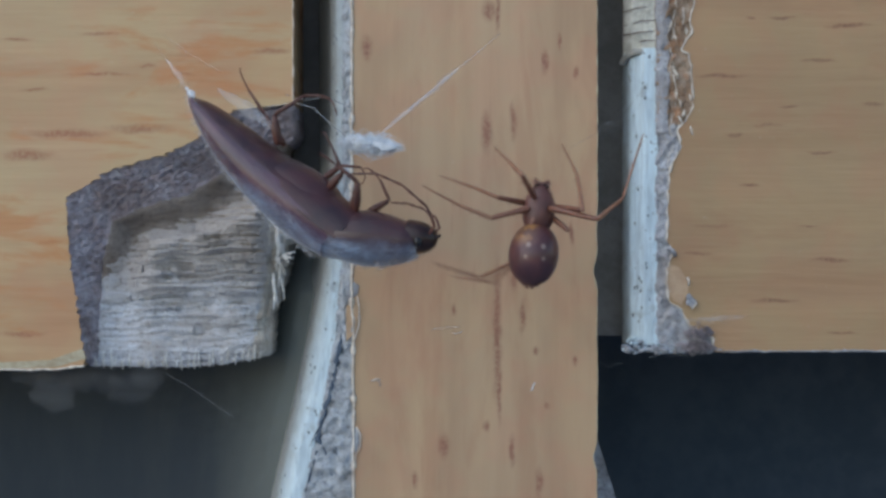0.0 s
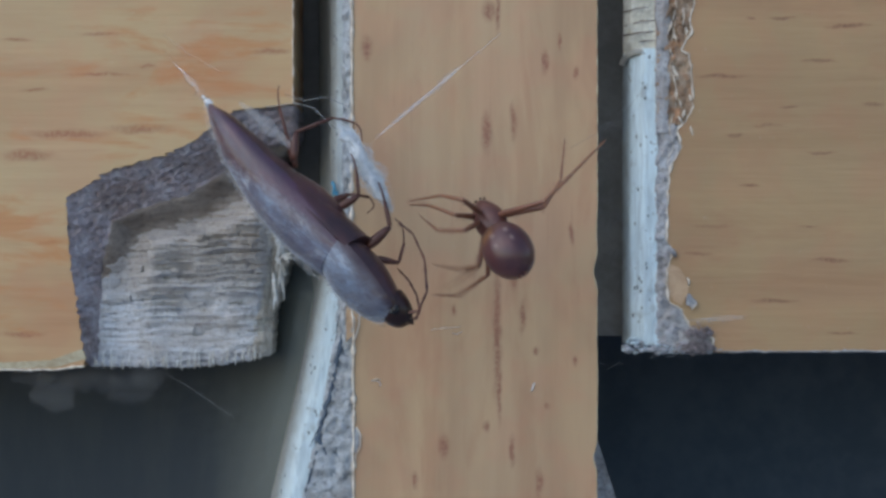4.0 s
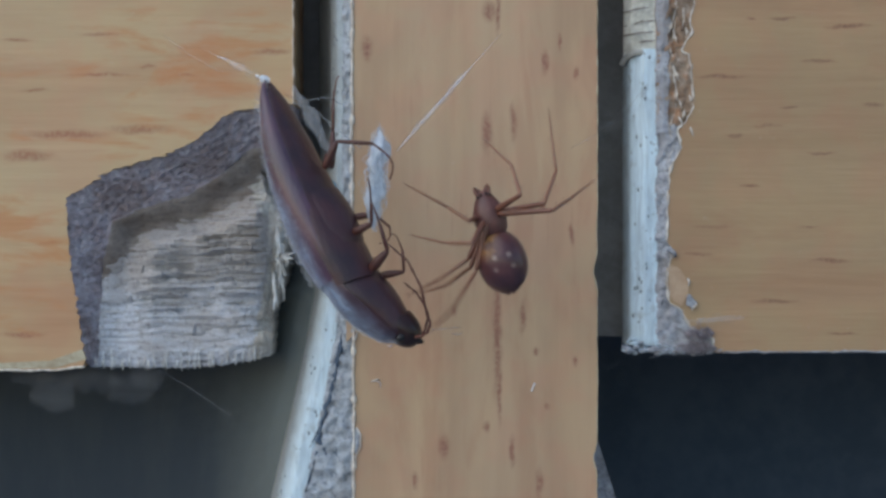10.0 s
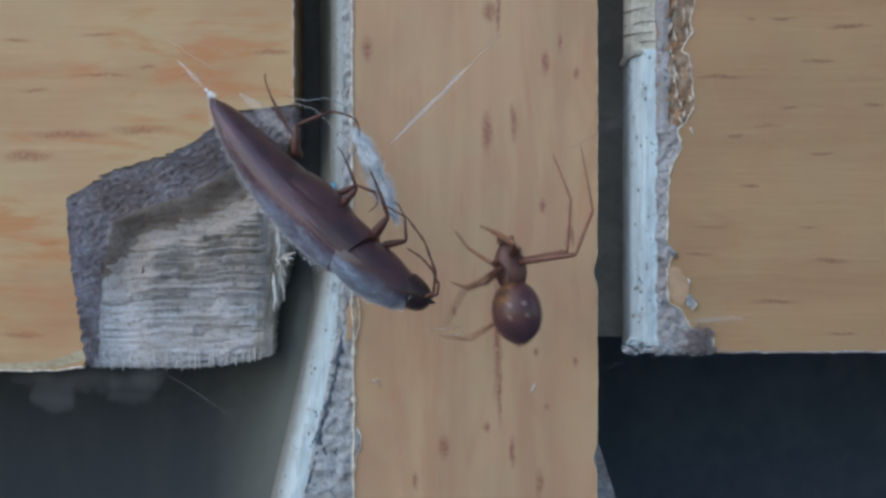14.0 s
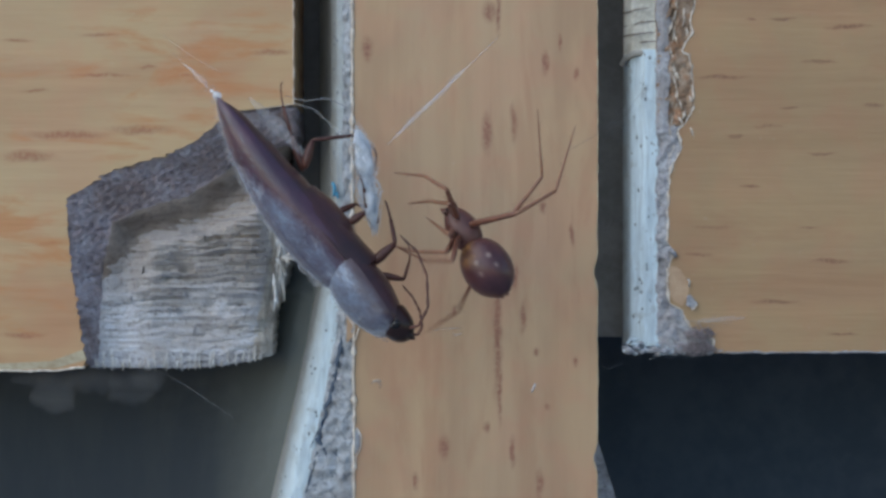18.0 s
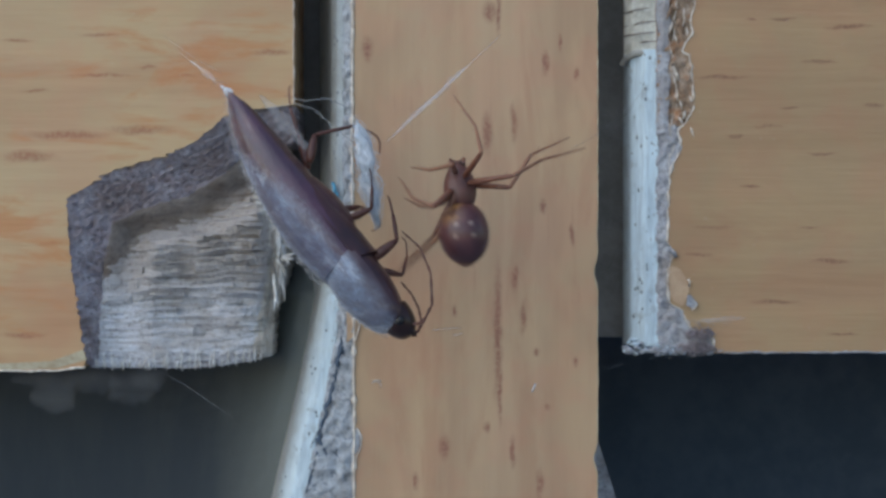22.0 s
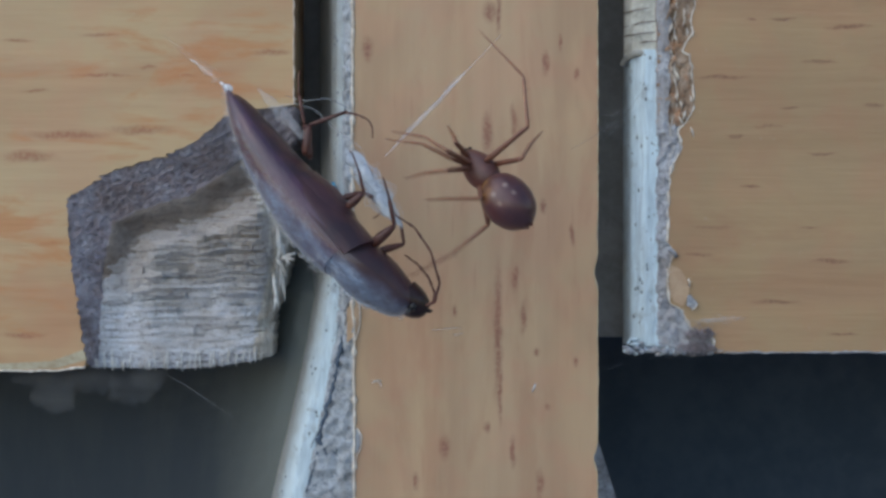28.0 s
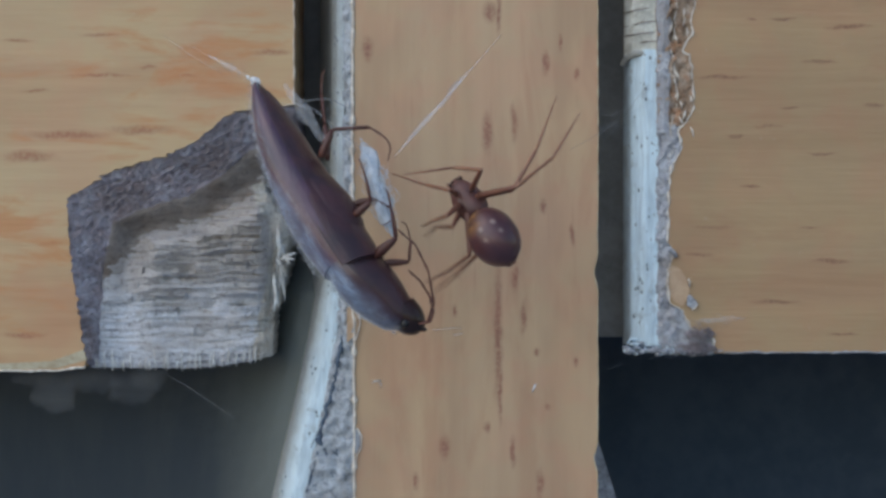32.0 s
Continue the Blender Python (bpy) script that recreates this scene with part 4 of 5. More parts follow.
bundle = holder("silk_bundle", "matted white silk wrapping held by the beetle's legs", "silk")
part("film", *film_lump(LS, 22, 3, 0.02, 0.55), MESH_SILK, bundle, "thin bluish-white silk film")
part("film", *film_lump(LS, 25, 31, 0.2, 0.72), FAINT, bundle, "thin bluish-white silk film")
part("film", *film_lump(LS, 19, 8, 0.42, 0.98), MESH_SILK, bundle, "thin bluish-white silk film")
part("core", *film_lump(LS, 11, 5, 0.1, 0.6), SILK, bundle)
part("silk_skein", *tangle(LS, 19, 230, 40, 0.38), BLUE_SILK, bundle, "loose white strands")["kind"] = "stuff"

line = holder("silk_line", "taut pale silk line running up to the board", "silk")
part("strand", *rod([(0, 0, 0), (0.6, 0, 80), (-0.5, 0, 180), (0.4, 0, 280), (0, 0, 415)], [0.7, 0.8, 1.2, 1.4, 1.1], 6), THREAD, line)
part("strand", *rod([(0.4, 1, 90), (2.6, 0, 170), (-1.2, 0.5, 260), (1.2, 0, 400)], [0.3, 0.8, 0.8, 0.6], 5), THREAD, line)
part("fuzz", *film_lump(420, 7, 41, 0.32, 0.62), FAINT, line)
part("fuzz", *film_lump(420, 6, 47, 0.5, 0.95), FAINT, line)
part("knot", *rod([(0, 0, 158), (1.5, 0, 172), (-1, 0, 192), (1, 0, 206)], [0.8, 2.2, 1.9, 0.8], 6), THREAD, line)

tail_web = holder("tail_silk", "wisp of white silk caught on the beetle's tail", "silk")
part("strand", *rod([(0, 0, 0), (1, 0, 50), (-1, 0, 110), (1.5, 0, 160), (0, 0, 205)], [0.8, 0.7, 1.0, 0.6, 0.4], 5), VEIL, tail_web)
part("knot", *rod([(0, 0, 22), (1.5, 0, 28), (0.5, 0, 34)], [0.8, 3.0, 0.8], 6), SILK, tail_web, "bright bead of silk")
part("knot", *rod([(-1, 0, 112), (-1, 1, 124), (1, 0, 138), (1, 0, 150)], [0.8, 2.4, 2.0, 0.6], 6), WISP, tail_web)
part("silk_skein", *tangle(80, 11, 14, 9, 0.5), VEIL, tail_web)["kind"] = "stuff"
part("tuft", *film_lump(120, 9, 21, -0.04, 0.16), MESH_SILK, tail_web)
part("tuft", *film_lump(120, 8, 17, 0.5, 0.95), FAINT, tail_web)
back_web = part("film", *film_lump(150, 15, 12, 0.0, 1.0), VEIL, beetle, "thin silk film across the tail end")
back_web.matrix_basis = Matrix.Translation(Vector((-345, 0, -44)) * Q) @ Vector((1, 0, -0.12)).to_track_quat("Z", "Y").to_matrix().to_4x4()


def strand(name, label, points, radius, mat=THREAD, sort="silk"):
    ob = part(name, *tube([P(x, y, d) for x, y, d in points], [radius * S] * len(points), 5), mat)
    return tagged(ob, label, sort)


strand("web_strand", "fine grey strand of cobweb under the broken corner", [(282, 655, 0.0), (330, 682, -0.0006), (415, 740, -0.001)], 0.55, FAINT)
strand("web_strand", "fine pale strand across the gap", [(470, 190, -0.0004), (520, 182, -0.0008), (556, 192, -0.0008), (590, 224, -0.001), (640, 262, -0.004)], 0.9, WISP)
strand("web_strand", "fine pale strand across the gap", [(505, 168, -0.0002), (540, 178, -0.0012), (575, 172, -0.001), (618, 190, -0.0002)], 0.8, WISP)
strand("web_strand", "faint strand running to the painted edge", [(1010, 262, -0.004), (1060, 235, -0.003), (1102, 205, -0.001), (1130, 168, 0.0)], 0.6, FAINT)
strand("web_strand", "faint strand running to the board above", [(290, 62, -0.0002), (330, 92, -0.001), (392, 128, -0.003)], 0.8, FAINT)
strand("silk_scrap", "short pale scrap of silk stuck on the varnish", [(764, 584, -0.00003), (785, 581, -0.00006), (815, 579, -0.00003)], 0.9)
strand("silk_scrap", "short pale scrap of silk stuck on the varnish", [(800, 590, -0.00003), (808, 592, -0.00005), (818, 588, -0.00003)], 1.0)
strand("silk_scrap", "tiny white fleck stuck on the varnish", [(941, 692, -0.00003), (944, 684, -0.00006), (947, 678, -0.00003)], 1.3, SILK)
strand("silk_scrap", "small hooked fleck stuck on the varnish", [(656, 676, -0.00003), (668, 673, -0.00005), (674, 680, -0.00005), (672, 686, -0.00003)], 1.5)
rng = random.Random(11)
lint = holder("lint", "wispy grey lint caught on the frayed end of the rail", "lint")
lint.matrix_basis = Matrix.Translation(P(1105, 620, 0.0002)) @ Vector((1, 0, 0.02)).to_track_quat("Z", "Y").to_matrix().to_4x4()
part("fluff", *tangle(190, 13, 70, 61, 0.42), WISP, lint)["kind"] = "stuff"
part("film", *film_lump(190, 11, 66, 0.3, 1.0), FAINT, lint)
lint = holder("lint", "wispy pale lint on the varnish beside the broken edge", "lint")
lint.matrix_basis = Matrix.Translation(P(1222, 566, -0.0001)) @ Vector((1, 0, 0.04)).to_track_quat("Z", "Y").to_matrix().to_4x4()
part("fluff", *tangle(105, 8, 26, 71, 0.35), WISP, lint)["kind"] = "stuff"
for x, y, long, fat, count, seed in ((1212, 590, 52, 15, 60, 83), (1196, 616, 70, 12, 60, 87), (1222, 618, 48, 10, 46, 89)):
    lint = holder("lint", "fuzzy purple-grey lint packed on the broken corner of the rail", "lint")
    lint.matrix_basis = Matrix.Translation(P(x, y, -0.0001)) @ Vector((1, 0, 0.03)).to_track_quat("Z", "Y").to_matrix().to_4x4()
    part("fluff", *tangle(long, fat, count, seed, 0.85), LINT, lint)["kind"] = "stuff"
for i in range(7):
    y0 = rng.uniform(150, 650)
    pts = [(1060, y0, 0.0), (1078, y0 + rng.uniform(-14, 14), 0.0006), (1090, y0 + rng.uniform(-30, 20), 0.0009), (1104, y0 + rng.uniform(-12, 12), 0.001)]
    strand("web_strand", "hair-fine strand in the gap", pts, 0.55, FAINT)
strand("varnish_chip", "tiny chip of bare wood on the board edge", [(1184, 440, 0), (1192, 446, -0.0001), (1196, 454, -0.0001)], 4.5, BARK)
strand("varnish_chip", "tiny chip of bare wood on the board edge", [(1218, 522, 0), (1224, 530, -0.00008), (1228, 540, 0)], 4.0, BARK)


def dust_web():
    """Flat ragged clumps of dusty web just under the rail."""
    pieces = []
    for cx, cy, w, h, seed in ((95, 690, 38, 44, 1), (160, 672, 50, 22, 2), (232, 682, 44, 34, 3), (60, 668, 40, 18, 4), (262, 668, 30, 18, 5)):
        loops = []
        for i in range(9):
            r = 1 - (i / 8) ** 2 if i else 0.999
            loops.append([P(cx + w * (i / 8 + 0.02) * math.cos(a) * (1 + 0.5 * noise.noise(Vector((2 * math.cos(a), 2 * math.sin(a), seed)))),
                            cy + h * (i / 8 + 0.02) * math.sin(a) * (1 + 0.7 * noise.noise(Vector((3 * math.cos(a), 3 * math.sin(a), seed + 9)))),
                            0.0022 - 0.0004 * r) for a in (2 * math.pi * k / 26 for k in range(26))])
        pieces.append(rings(loops))
    return joined(pieces)


tagged(part("dust_web", *dust_web(), HAZE), "grey dusty cobweb clumps hanging under the rail", "cobweb", kind="stuff")

strand("paint_fleck", "tiny bright blue fleck of paint on the worn edge", [(588, 322, 0.00052), (592, 332, 0.00044), (591, 346, 0.00046)], 3.4, BLUE, "paint")
strand("paint_fleck", "tiny bright blue fleck of paint on the worn edge", [(597, 338, 0.00040), (596, 344, 0.00040), (598, 350, 0.00042)], 2.0, BLUE, "paint")

# chips along the varnished edges: bare wood laid open, and curled flakes beside it


def chip(poly, mat, owner, label, lift=0.00006):
    part("chip", *slab([(x + 1.5 * fractal(x, y, 9, 3), y + 1.5 * fractal(y, x, 9, 5)) for x, y in poly], 0.0002, -lift), mat, owner, label, smooth=False)


chip([(1181, 474), (1190, 470), (1201, 474), (1213, 490), (1219, 507), (1216, 524), (1207, 541), (1194, 533), (1184, 519)], CHIP, right_rail, "bare pale wood where the varnish chipped off")
chip([(613, 545), (621, 536), (633, 528), (634, 556), (631, 580), (624, 594), (613, 606)], CHIP, stile, "bare pale wood where the varnish chipped off")
chip([(622, 764), (629, 757), (637, 762), (637, 788), (630, 802), (623, 794)], BARK, stile, "grey torn spot at the board edge")
chip([(613, 508), (626, 500), (637, 506), (632, 522), (614, 536)], BARK, stile, "grey torn spot at the board edge")


def flake(label, pts, r):
    return strand("varnish_flake", label, pts, r, LIP, "flake")


flake("thin curled flake of varnish at the board edge", [(633, 526, -0.00005), (636, 545, -0.0001), (636, 575, -0.0001), (629, 598, -0.0001), (622, 618, -0.00005)], 1.3)
flake("thin curled flake of varnish at the board edge", [(631, 756, -0.00005), (639, 770, -0.0001), (638, 792, -0.0001), (630, 806, -0.0001), (629, 822, -0.00005)], 1.2)
flake("thin chipped rim of varnish at the broken edge", [(1180, 474, -0.00005), (1181, 490, -0.0001), (1181, 506, -0.0001), (1184, 519, -0.00005)], 1.3)
tagged(part("varnish_flake", *slab([(1215, 524), (1222, 522), (1233, 536), (1226, 546), (1214, 539)], 0.00012, -0.00022), BARK, None, smooth=False),
       "small grey three-cornered flake lifting from the rail", "flake")
flake("pale rim of a lifting flake of varnish", [(1233, 537, -0.00028), (1229, 544, -0.0003), (1224, 548, -0.00028)], 1.5)
flake("tiny pale splinter of varnish on the rail", [(1217, 492, -0.0001), (1220, 498, -0.0002), (1219, 506, -0.0001)], 1.6)
flake("small pale nick in the varnish of the stile", [(659, 674, -0.00004), (668, 671, -0.0001), (674, 673, -0.00004)], 1.1)


def pile(side, seed, count):
    """Very short pale hairs standing on the beetle's back."""
    r = random.Random(seed)
    hairs = []
    for k in range(count):
        if side == "back":
            u = r.random() ** 0.8
            x, w, h = -LE + LE * u, 74 * (1 - (1 - u) ** 2.6) ** 0.52, 60 * (1 - (1 - u) ** 2.3) ** 0.75
            lift = 11 * math.sin(math.pi * u)
        else:
            u = r.random()
            x, w, lift = 150 * u, 65 * (1 - 0.44 * u ** 2.2), 0.0
            h = 53 * (0.72 + 0.28 * math.sin(math.pi * min(1, u * 1.05))) * (1 - 0.36 * u ** 3)
        a = r.uniform(0.1, math.pi - 0.1)
        base = Vector((x, 0.99 * w * math.cos(a), 0.99 * h * math.sin(a) + lift))
        out_dir = Vector((r.uniform(-0.9, -0.2), math.cos(a) + r.uniform(-0.3, 0.3), math.sin(a) + r.uniform(-0.3, 0.3))).normalized()
        ln = r.uniform(5, 12)
        hairs.append(rod([base, base + out_dir * ln * 0.6, base + out_dir * ln + Vector((-2, 0, 0))], [0.55, 0.45, 0.15], 3))
    return joined(hairs)


part("fuzz", *pile("back", 3, 1100), WISP, beetle, "short pale dusty hairs")["kind"] = "stuff"
part("fuzz", *pile("neck", 4, 520), WISP, fore, "short pale dusty hairs")["kind"] = "stuff"


# ---- what moves ----
BEETLE_AT, SILK_AT, BODY_AT, LEGS_AT = [], [], [], []


def beetle_at(t, tail, waist, head, roll):
    BEETLE_AT.append((t, (*tail, *waist, *head, roll)))


def silk_at(t, top, low):
    SILK_AT.append((t, (*top, *low)))


def body_at(t, fore_mid, abdomen_mid):
    BODY_AT.append((t, (*fore_mid, *abdomen_mid)))


def legs_at(t, fore_mid, abdomen_mid, **legs):
    """Knee, ankle and tip of each leg, kept from the middle of the fore body."""
    body_at(t, fore_mid, abdomen_mid)
    LEGS_AT.append((t, [v - fore_mid[i % 2] for leg in "abcdefgh" for i, v in enumerate(legs[leg])]))


def between(rows, t):
    """Values at t, eased between the rows round it."""
    if t <= rows[0][0]:
        return list(rows[0][1])
    for (ta, a), (tb, b) in zip(rows, rows[1:]):
        if t <= tb:
            u = (t - ta) / (tb - ta)
            # over a long wait the creatures keep stirring a little
            stir = 6.0 * math.sin(math.pi * u) ** 2 if tb - ta > 1.5 else 0.0
            u = u * u * (3 - 2 * u)
            return [x + (y - x) * u + stir * math.sin(6.0 * t + 2.4 * i) for i, (x, y) in enumerate(zip(a, b))]
    return list(rows[-1][1])


def frame_of(origin, along, up):
    x = along.normalized()
    z = (up - x * up.dot(x)).normalized()
    return Matrix.Translation(origin) @ Matrix((x, z.cross(x), z)).transposed().to_4x4()


def upright_frame(origin, along):
    """A pose whose z runs along."""
    return Matrix.Translation(origin) @ along.to_track_quat("Z", "Y").to_matrix().to_4x4()


VIEW = Vector((0, -1, 0))


def beetle_pose(t):
    tx, ty, wx, wy, hx, hy, roll = between(BEETLE_AT, t)
    away = math.sqrt(max(0.0, LE ** 2 - (wx - tx) ** 2 - (wy - ty) ** 2)) * Q * 0.8
    mid = MID
    waist, tail = P(wx, wy, mid - 0.5 * away), P(tx, ty, mid + 0.5 * away)
    along = waist - tail
    flat = Vector((along.z, 0, -along.x)).normalized()
    a = radians(roll)
    m = frame_of(waist, along, math.cos(a) * flat + math.sin(a) * VIEW)
    near = math.sqrt(max(0.0, LP ** 2 - (hx - wx) ** 2 - (hy - wy) ** 2)) * Q * 0.6
    head = P(hx, hy, waist.y - near)
    up = m.to_3x3() @ Vector((0, 0, 1))
    return m, m.inverted() @ frame_of(waist, head - waist, up)


def spider_pose(t):
    cx, cy, ax, ay = between(BODY_AT, t)
    # the abdomen dabs to and fro as the silk is drawn
    ax, ay = ax + 5 * math.sin(6 * math.pi * t), ay + 3 * math.sin(6 * math.pi * t)
    off = math.sqrt(max(0.0, BODY ** 2 - (cx - ax) ** 2 - (cy - ay) ** 2)) * Q
    fore_mid, tail_mid = P(cx, cy, MID + 0.0003), P(ax, ay, MID + 0.0003 - 0.6 * off)
    return frame_of(fore_mid, fore_mid - tail_mid, VIEW), (cx, cy)


def reach(start, px, py, length, toward):
    """The joint that shows at (px, py), one rigid segment from start."""
    target = P(px, py, start.y)
    flat = target - start
    rest = (length * Q) ** 2 - flat.length_squared
    if rest > 0:
        depth = start.y + toward * math.sqrt(rest)
        depth = min(-0.0025, max(-0.0135, depth))
        target = P(px, py, depth)
    return start + (target - start).normalized() * length * Q


def motions():
    beetle_at(0, (335, 168), (602, 412), (772, 434), -14)
    beetle_at(0.5, (366, 167), (615, 408), (783, 533), 15)
    beetle_at(1, (395, 165), (614, 448), (788, 512), -5)
    beetle_at(1.5, (381, 161), (622, 398), (809, 466), -25)
    beetle_at(2, (382, 172), (620, 456), (754, 522), 0)
    beetle_at(2.5, (398, 182), (600, 440), (751, 545), -5)
    beetle_at(3, (365, 176), (640, 446), (758, 540), -6)
    beetle_at(3.5, (375, 176), (605, 450), (710, 583), 10)
    beetle_at(5.5, (351, 211), (605, 430), (716, 560), 0)
    beetle_at(6, (338, 185), (615, 418), (772, 462), -24)
    beetle_at(6.5, (416, 152), (622, 440), (757, 580), 0)
    beetle_at(7, (378, 158), (624, 430), (768, 536), -16)
    beetle_at(7.5, (425, 155), (615, 450), (757, 584), -25)
    beetle_at(8, (425, 160), (604, 502), (712, 614), -18)
    beetle_at(8.5, (428, 155), (615, 445), (763, 574), -5)
    beetle_at(9, (413, 160), (614, 478), (772, 562), 3)
    beetle_at(9.5, (469, 173), (600, 448), (716, 595), -10)
    beetle_at(10, (470, 138), (613, 486), (738, 618), -20)
    beetle_at(10.5, (401, 161), (602, 450), (688, 612), -20)
    beetle_at(11, (353, 165), (608, 446), (752, 502), -5)
    beetle_at(11.5, (343, 155), (595, 415), (751, 482), -15)
    beetle_at(12, (372, 158), (615, 452), (782, 512), 38)
    beetle_at(12.5, (360, 155), (605, 425), (776, 475), 25)
    beetle_at(13, (402, 148), (622, 440), (780, 488), 8)
    beetle_at(13.5, (360, 170), (602, 420), (745, 539), -15)
    beetle_at(14, (372, 168), (616, 440), (754, 546), -12)
    beetle_at(14.5, (395, 161), (614, 412), (774, 533), -40)
    beetle_at(16.5, (395, 167), (622, 420), (751, 569), -45)
    beetle_at(17, (388, 165), (618, 478), (714, 600), -24)
    beetle_at(17.5, (413, 167), (600, 445), (689, 598), 10)
    beetle_at(18, (380, 165), (614, 472), (712, 598), 8)
    beetle_at(18.5, (395, 176), (602, 455), (701, 592), 10)
    beetle_at(19, (412, 158), (632, 470), (738, 590), 4)
    beetle_at(19.5, (451, 161), (628, 440), (780, 560), 0)
    beetle_at(20, (440, 148), (630, 460), (764, 564), -14)
    beetle_at(20.5, (401, 170), (614, 445), (745, 577), 0)
    beetle_at(21, (415, 145), (632, 445), (771, 587), 5)
    beetle_at(21.5, (404, 167), (602, 440), (716, 589), 10)
    beetle_at(22, (402, 160), (612, 462), (718, 596), 15)
    beetle_at(22.5, (401, 152), (618, 425), (770, 527), 25)
    beetle_at(23, (372, 164), (625, 426), (794, 486), 56)
    beetle_at(23.5, (442, 138), (618, 435), (794, 504), 40)
    beetle_at(24, (382, 168), (608, 440), (772, 506), 34)
    beetle_at(24.5, (407, 155), (618, 420), (809, 475), 0)
    beetle_at(25, (327, 198), (608, 434), (738, 552), -20)
    beetle_at(25.5, (384, 161), (615, 405), (757, 516), -35)
    beetle_at(27.5, (401, 152), (605, 432), (762, 469), 30)
    beetle_at(28, (402, 155), (612, 446), (756, 566), -4)
    beetle_at(28.5, (375, 161), (602, 418), (733, 533), -15)
    beetle_at(29, (340, 185), (598, 438), (742, 474), -14)
    beetle_at(29.5, (413, 146), (615, 415), (792, 495), -15)
    beetle_at(30, (402, 168), (606, 482), (726, 598), -14)
    beetle_at(30.5, (457, 146), (620, 440), (733, 592), -10)
    beetle_at(31, (462, 132), (626, 450), (786, 558), -14)
    beetle_at(31.5, (445, 135), (615, 415), (780, 545), -20)
    beetle_at(32, (452, 142), (618, 460), (740, 594), -14)

    for t, top, low in ((0, (600, 254), (692, 260)), (1, (612, 262), (690, 350)), (2, (618, 235), (652, 335)), (3, (610, 215), (705, 365)),
                        (6, (592, 225), (640, 345)), (7, (630, 275), (735, 345)), (8, (632, 258), (700, 400)), (9, (642, 240), (672, 370)),
                        (10, (672, 230), (662, 390))):
        silk_at(t, top, low)
    for t, top, low in ((11, (600, 258), (740, 395)), (12, (605, 258), (710, 375)), (13, (598, 258), (720, 388)), (14, (625, 225), (708, 400)),
                        (17, (612, 250), (690, 400)), (18, (632, 225), (662, 400)), (19, (618, 210), (668, 400)), (20, (645, 272), (665, 400)),
                        (21, (625, 185), (655, 390)), (22, (632, 215), (668, 398))):
        silk_at(t, top, low)
    for t, top, low in ((23, (632, 262), (692, 335)), (24, (648, 270), (680, 360)), (25, (612, 258), (668, 335)), (28, (612, 265), (698, 382)),
                        (29, (612, 275), (668, 322)), (30, (642, 250), (688, 395)), (31, (652, 245), (670, 340)), (32, (642, 255), (690, 400))):
        silk_at(t, top, low)

    legs_at(0, (955, 365), (945, 450), a=(1055, 388, 1105, 350, 1140, 235), b=(1030, 372, 1022, 310, 995, 255), c=(925, 312, 900, 285, 875, 262),
            d=(880, 350, 840, 333, 778, 312), e=(865, 388, 815, 365, 740, 325), f=(1005, 408, 985, 395, 975, 385), g=(905, 493, 850, 492, 760, 465),
            h=(908, 497, 870, 500, 800, 490))
    body_at(0.5, (860, 380), (885, 430))
    legs_at(1, (825, 360), (868, 430), a=(943, 345, 1000, 310, 1060, 245), b=(940, 352, 955, 320, 975, 240), c=(770, 335, 740, 315, 695, 308),
            d=(772, 340, 735, 318, 700, 312), e=(790, 385, 750, 378, 700, 382), f=(795, 400, 760, 390, 720, 385), g=(810, 430, 800, 480, 795, 520),
            h=(870, 505, 830, 535, 785, 535))
    body_at(1.5, (905, 400), (920, 460))
    legs_at(2, (830, 385), (890, 460), a=(930, 362, 985, 315, 1060, 250), b=(925, 370, 970, 310, 985, 240), c=(800, 360, 780, 375, 735, 390),
            d=(805, 352, 785, 362, 740, 385), e=(800, 432, 770, 440, 715, 450), f=(800, 435, 760, 445, 700, 448), g=(845, 480, 800, 510, 750, 525),
            h=(920, 500, 895, 530, 880, 555))
    body_at(2.5, (825, 400), (855, 465))
    legs_at(3, (850, 425), (900, 492), a=(950, 390, 1000, 335, 1055, 275), b=(945, 405, 990, 350, 985, 265), c=(800, 398, 760, 385, 700, 398),
            d=(790, 415, 740, 410, 700, 400), e=(810, 440, 770, 440, 740, 420), f=(845, 530, 820, 530, 780, 520), g=(845, 540, 780, 575, 735, 560),
            h=(850, 500, 848, 535, 790, 580))
    body_at(3.5, (865, 385), (890, 430))
    body_at(5.5, (880, 375), (905, 430))
    legs_at(6, (840, 340), (885, 400), a=(935, 318, 1000, 290, 1058, 235), b=(925, 325, 950, 270, 990, 240), c=(800, 310, 760, 305, 715, 290),
            d=(800, 340, 745, 310, 705, 330), e=(790, 370, 740, 370, 690, 350), f=(770, 395, 730, 385, 685, 375), g=(850, 445, 820, 460, 785, 478),
            h=(790, 420, 740, 400, 700, 400))
    body_at(6.5, (885, 365), (905, 435))
    legs_at(7, (850, 360), (895, 440), a=(950, 355, 1000, 325, 1050, 290), b=(945, 345, 968, 300, 970, 190), c=(895, 325, 850, 285, 775, 275),
            d=(880, 340, 830, 280, 755, 265), e=(815, 405, 775, 375, 740, 340), f=(810, 400, 770, 385, 745, 350), g=(845, 470, 825, 500, 810, 560),
            h=(830, 420, 790, 430, 750, 480))
    body_at(7.5, (925, 420), (945, 480))
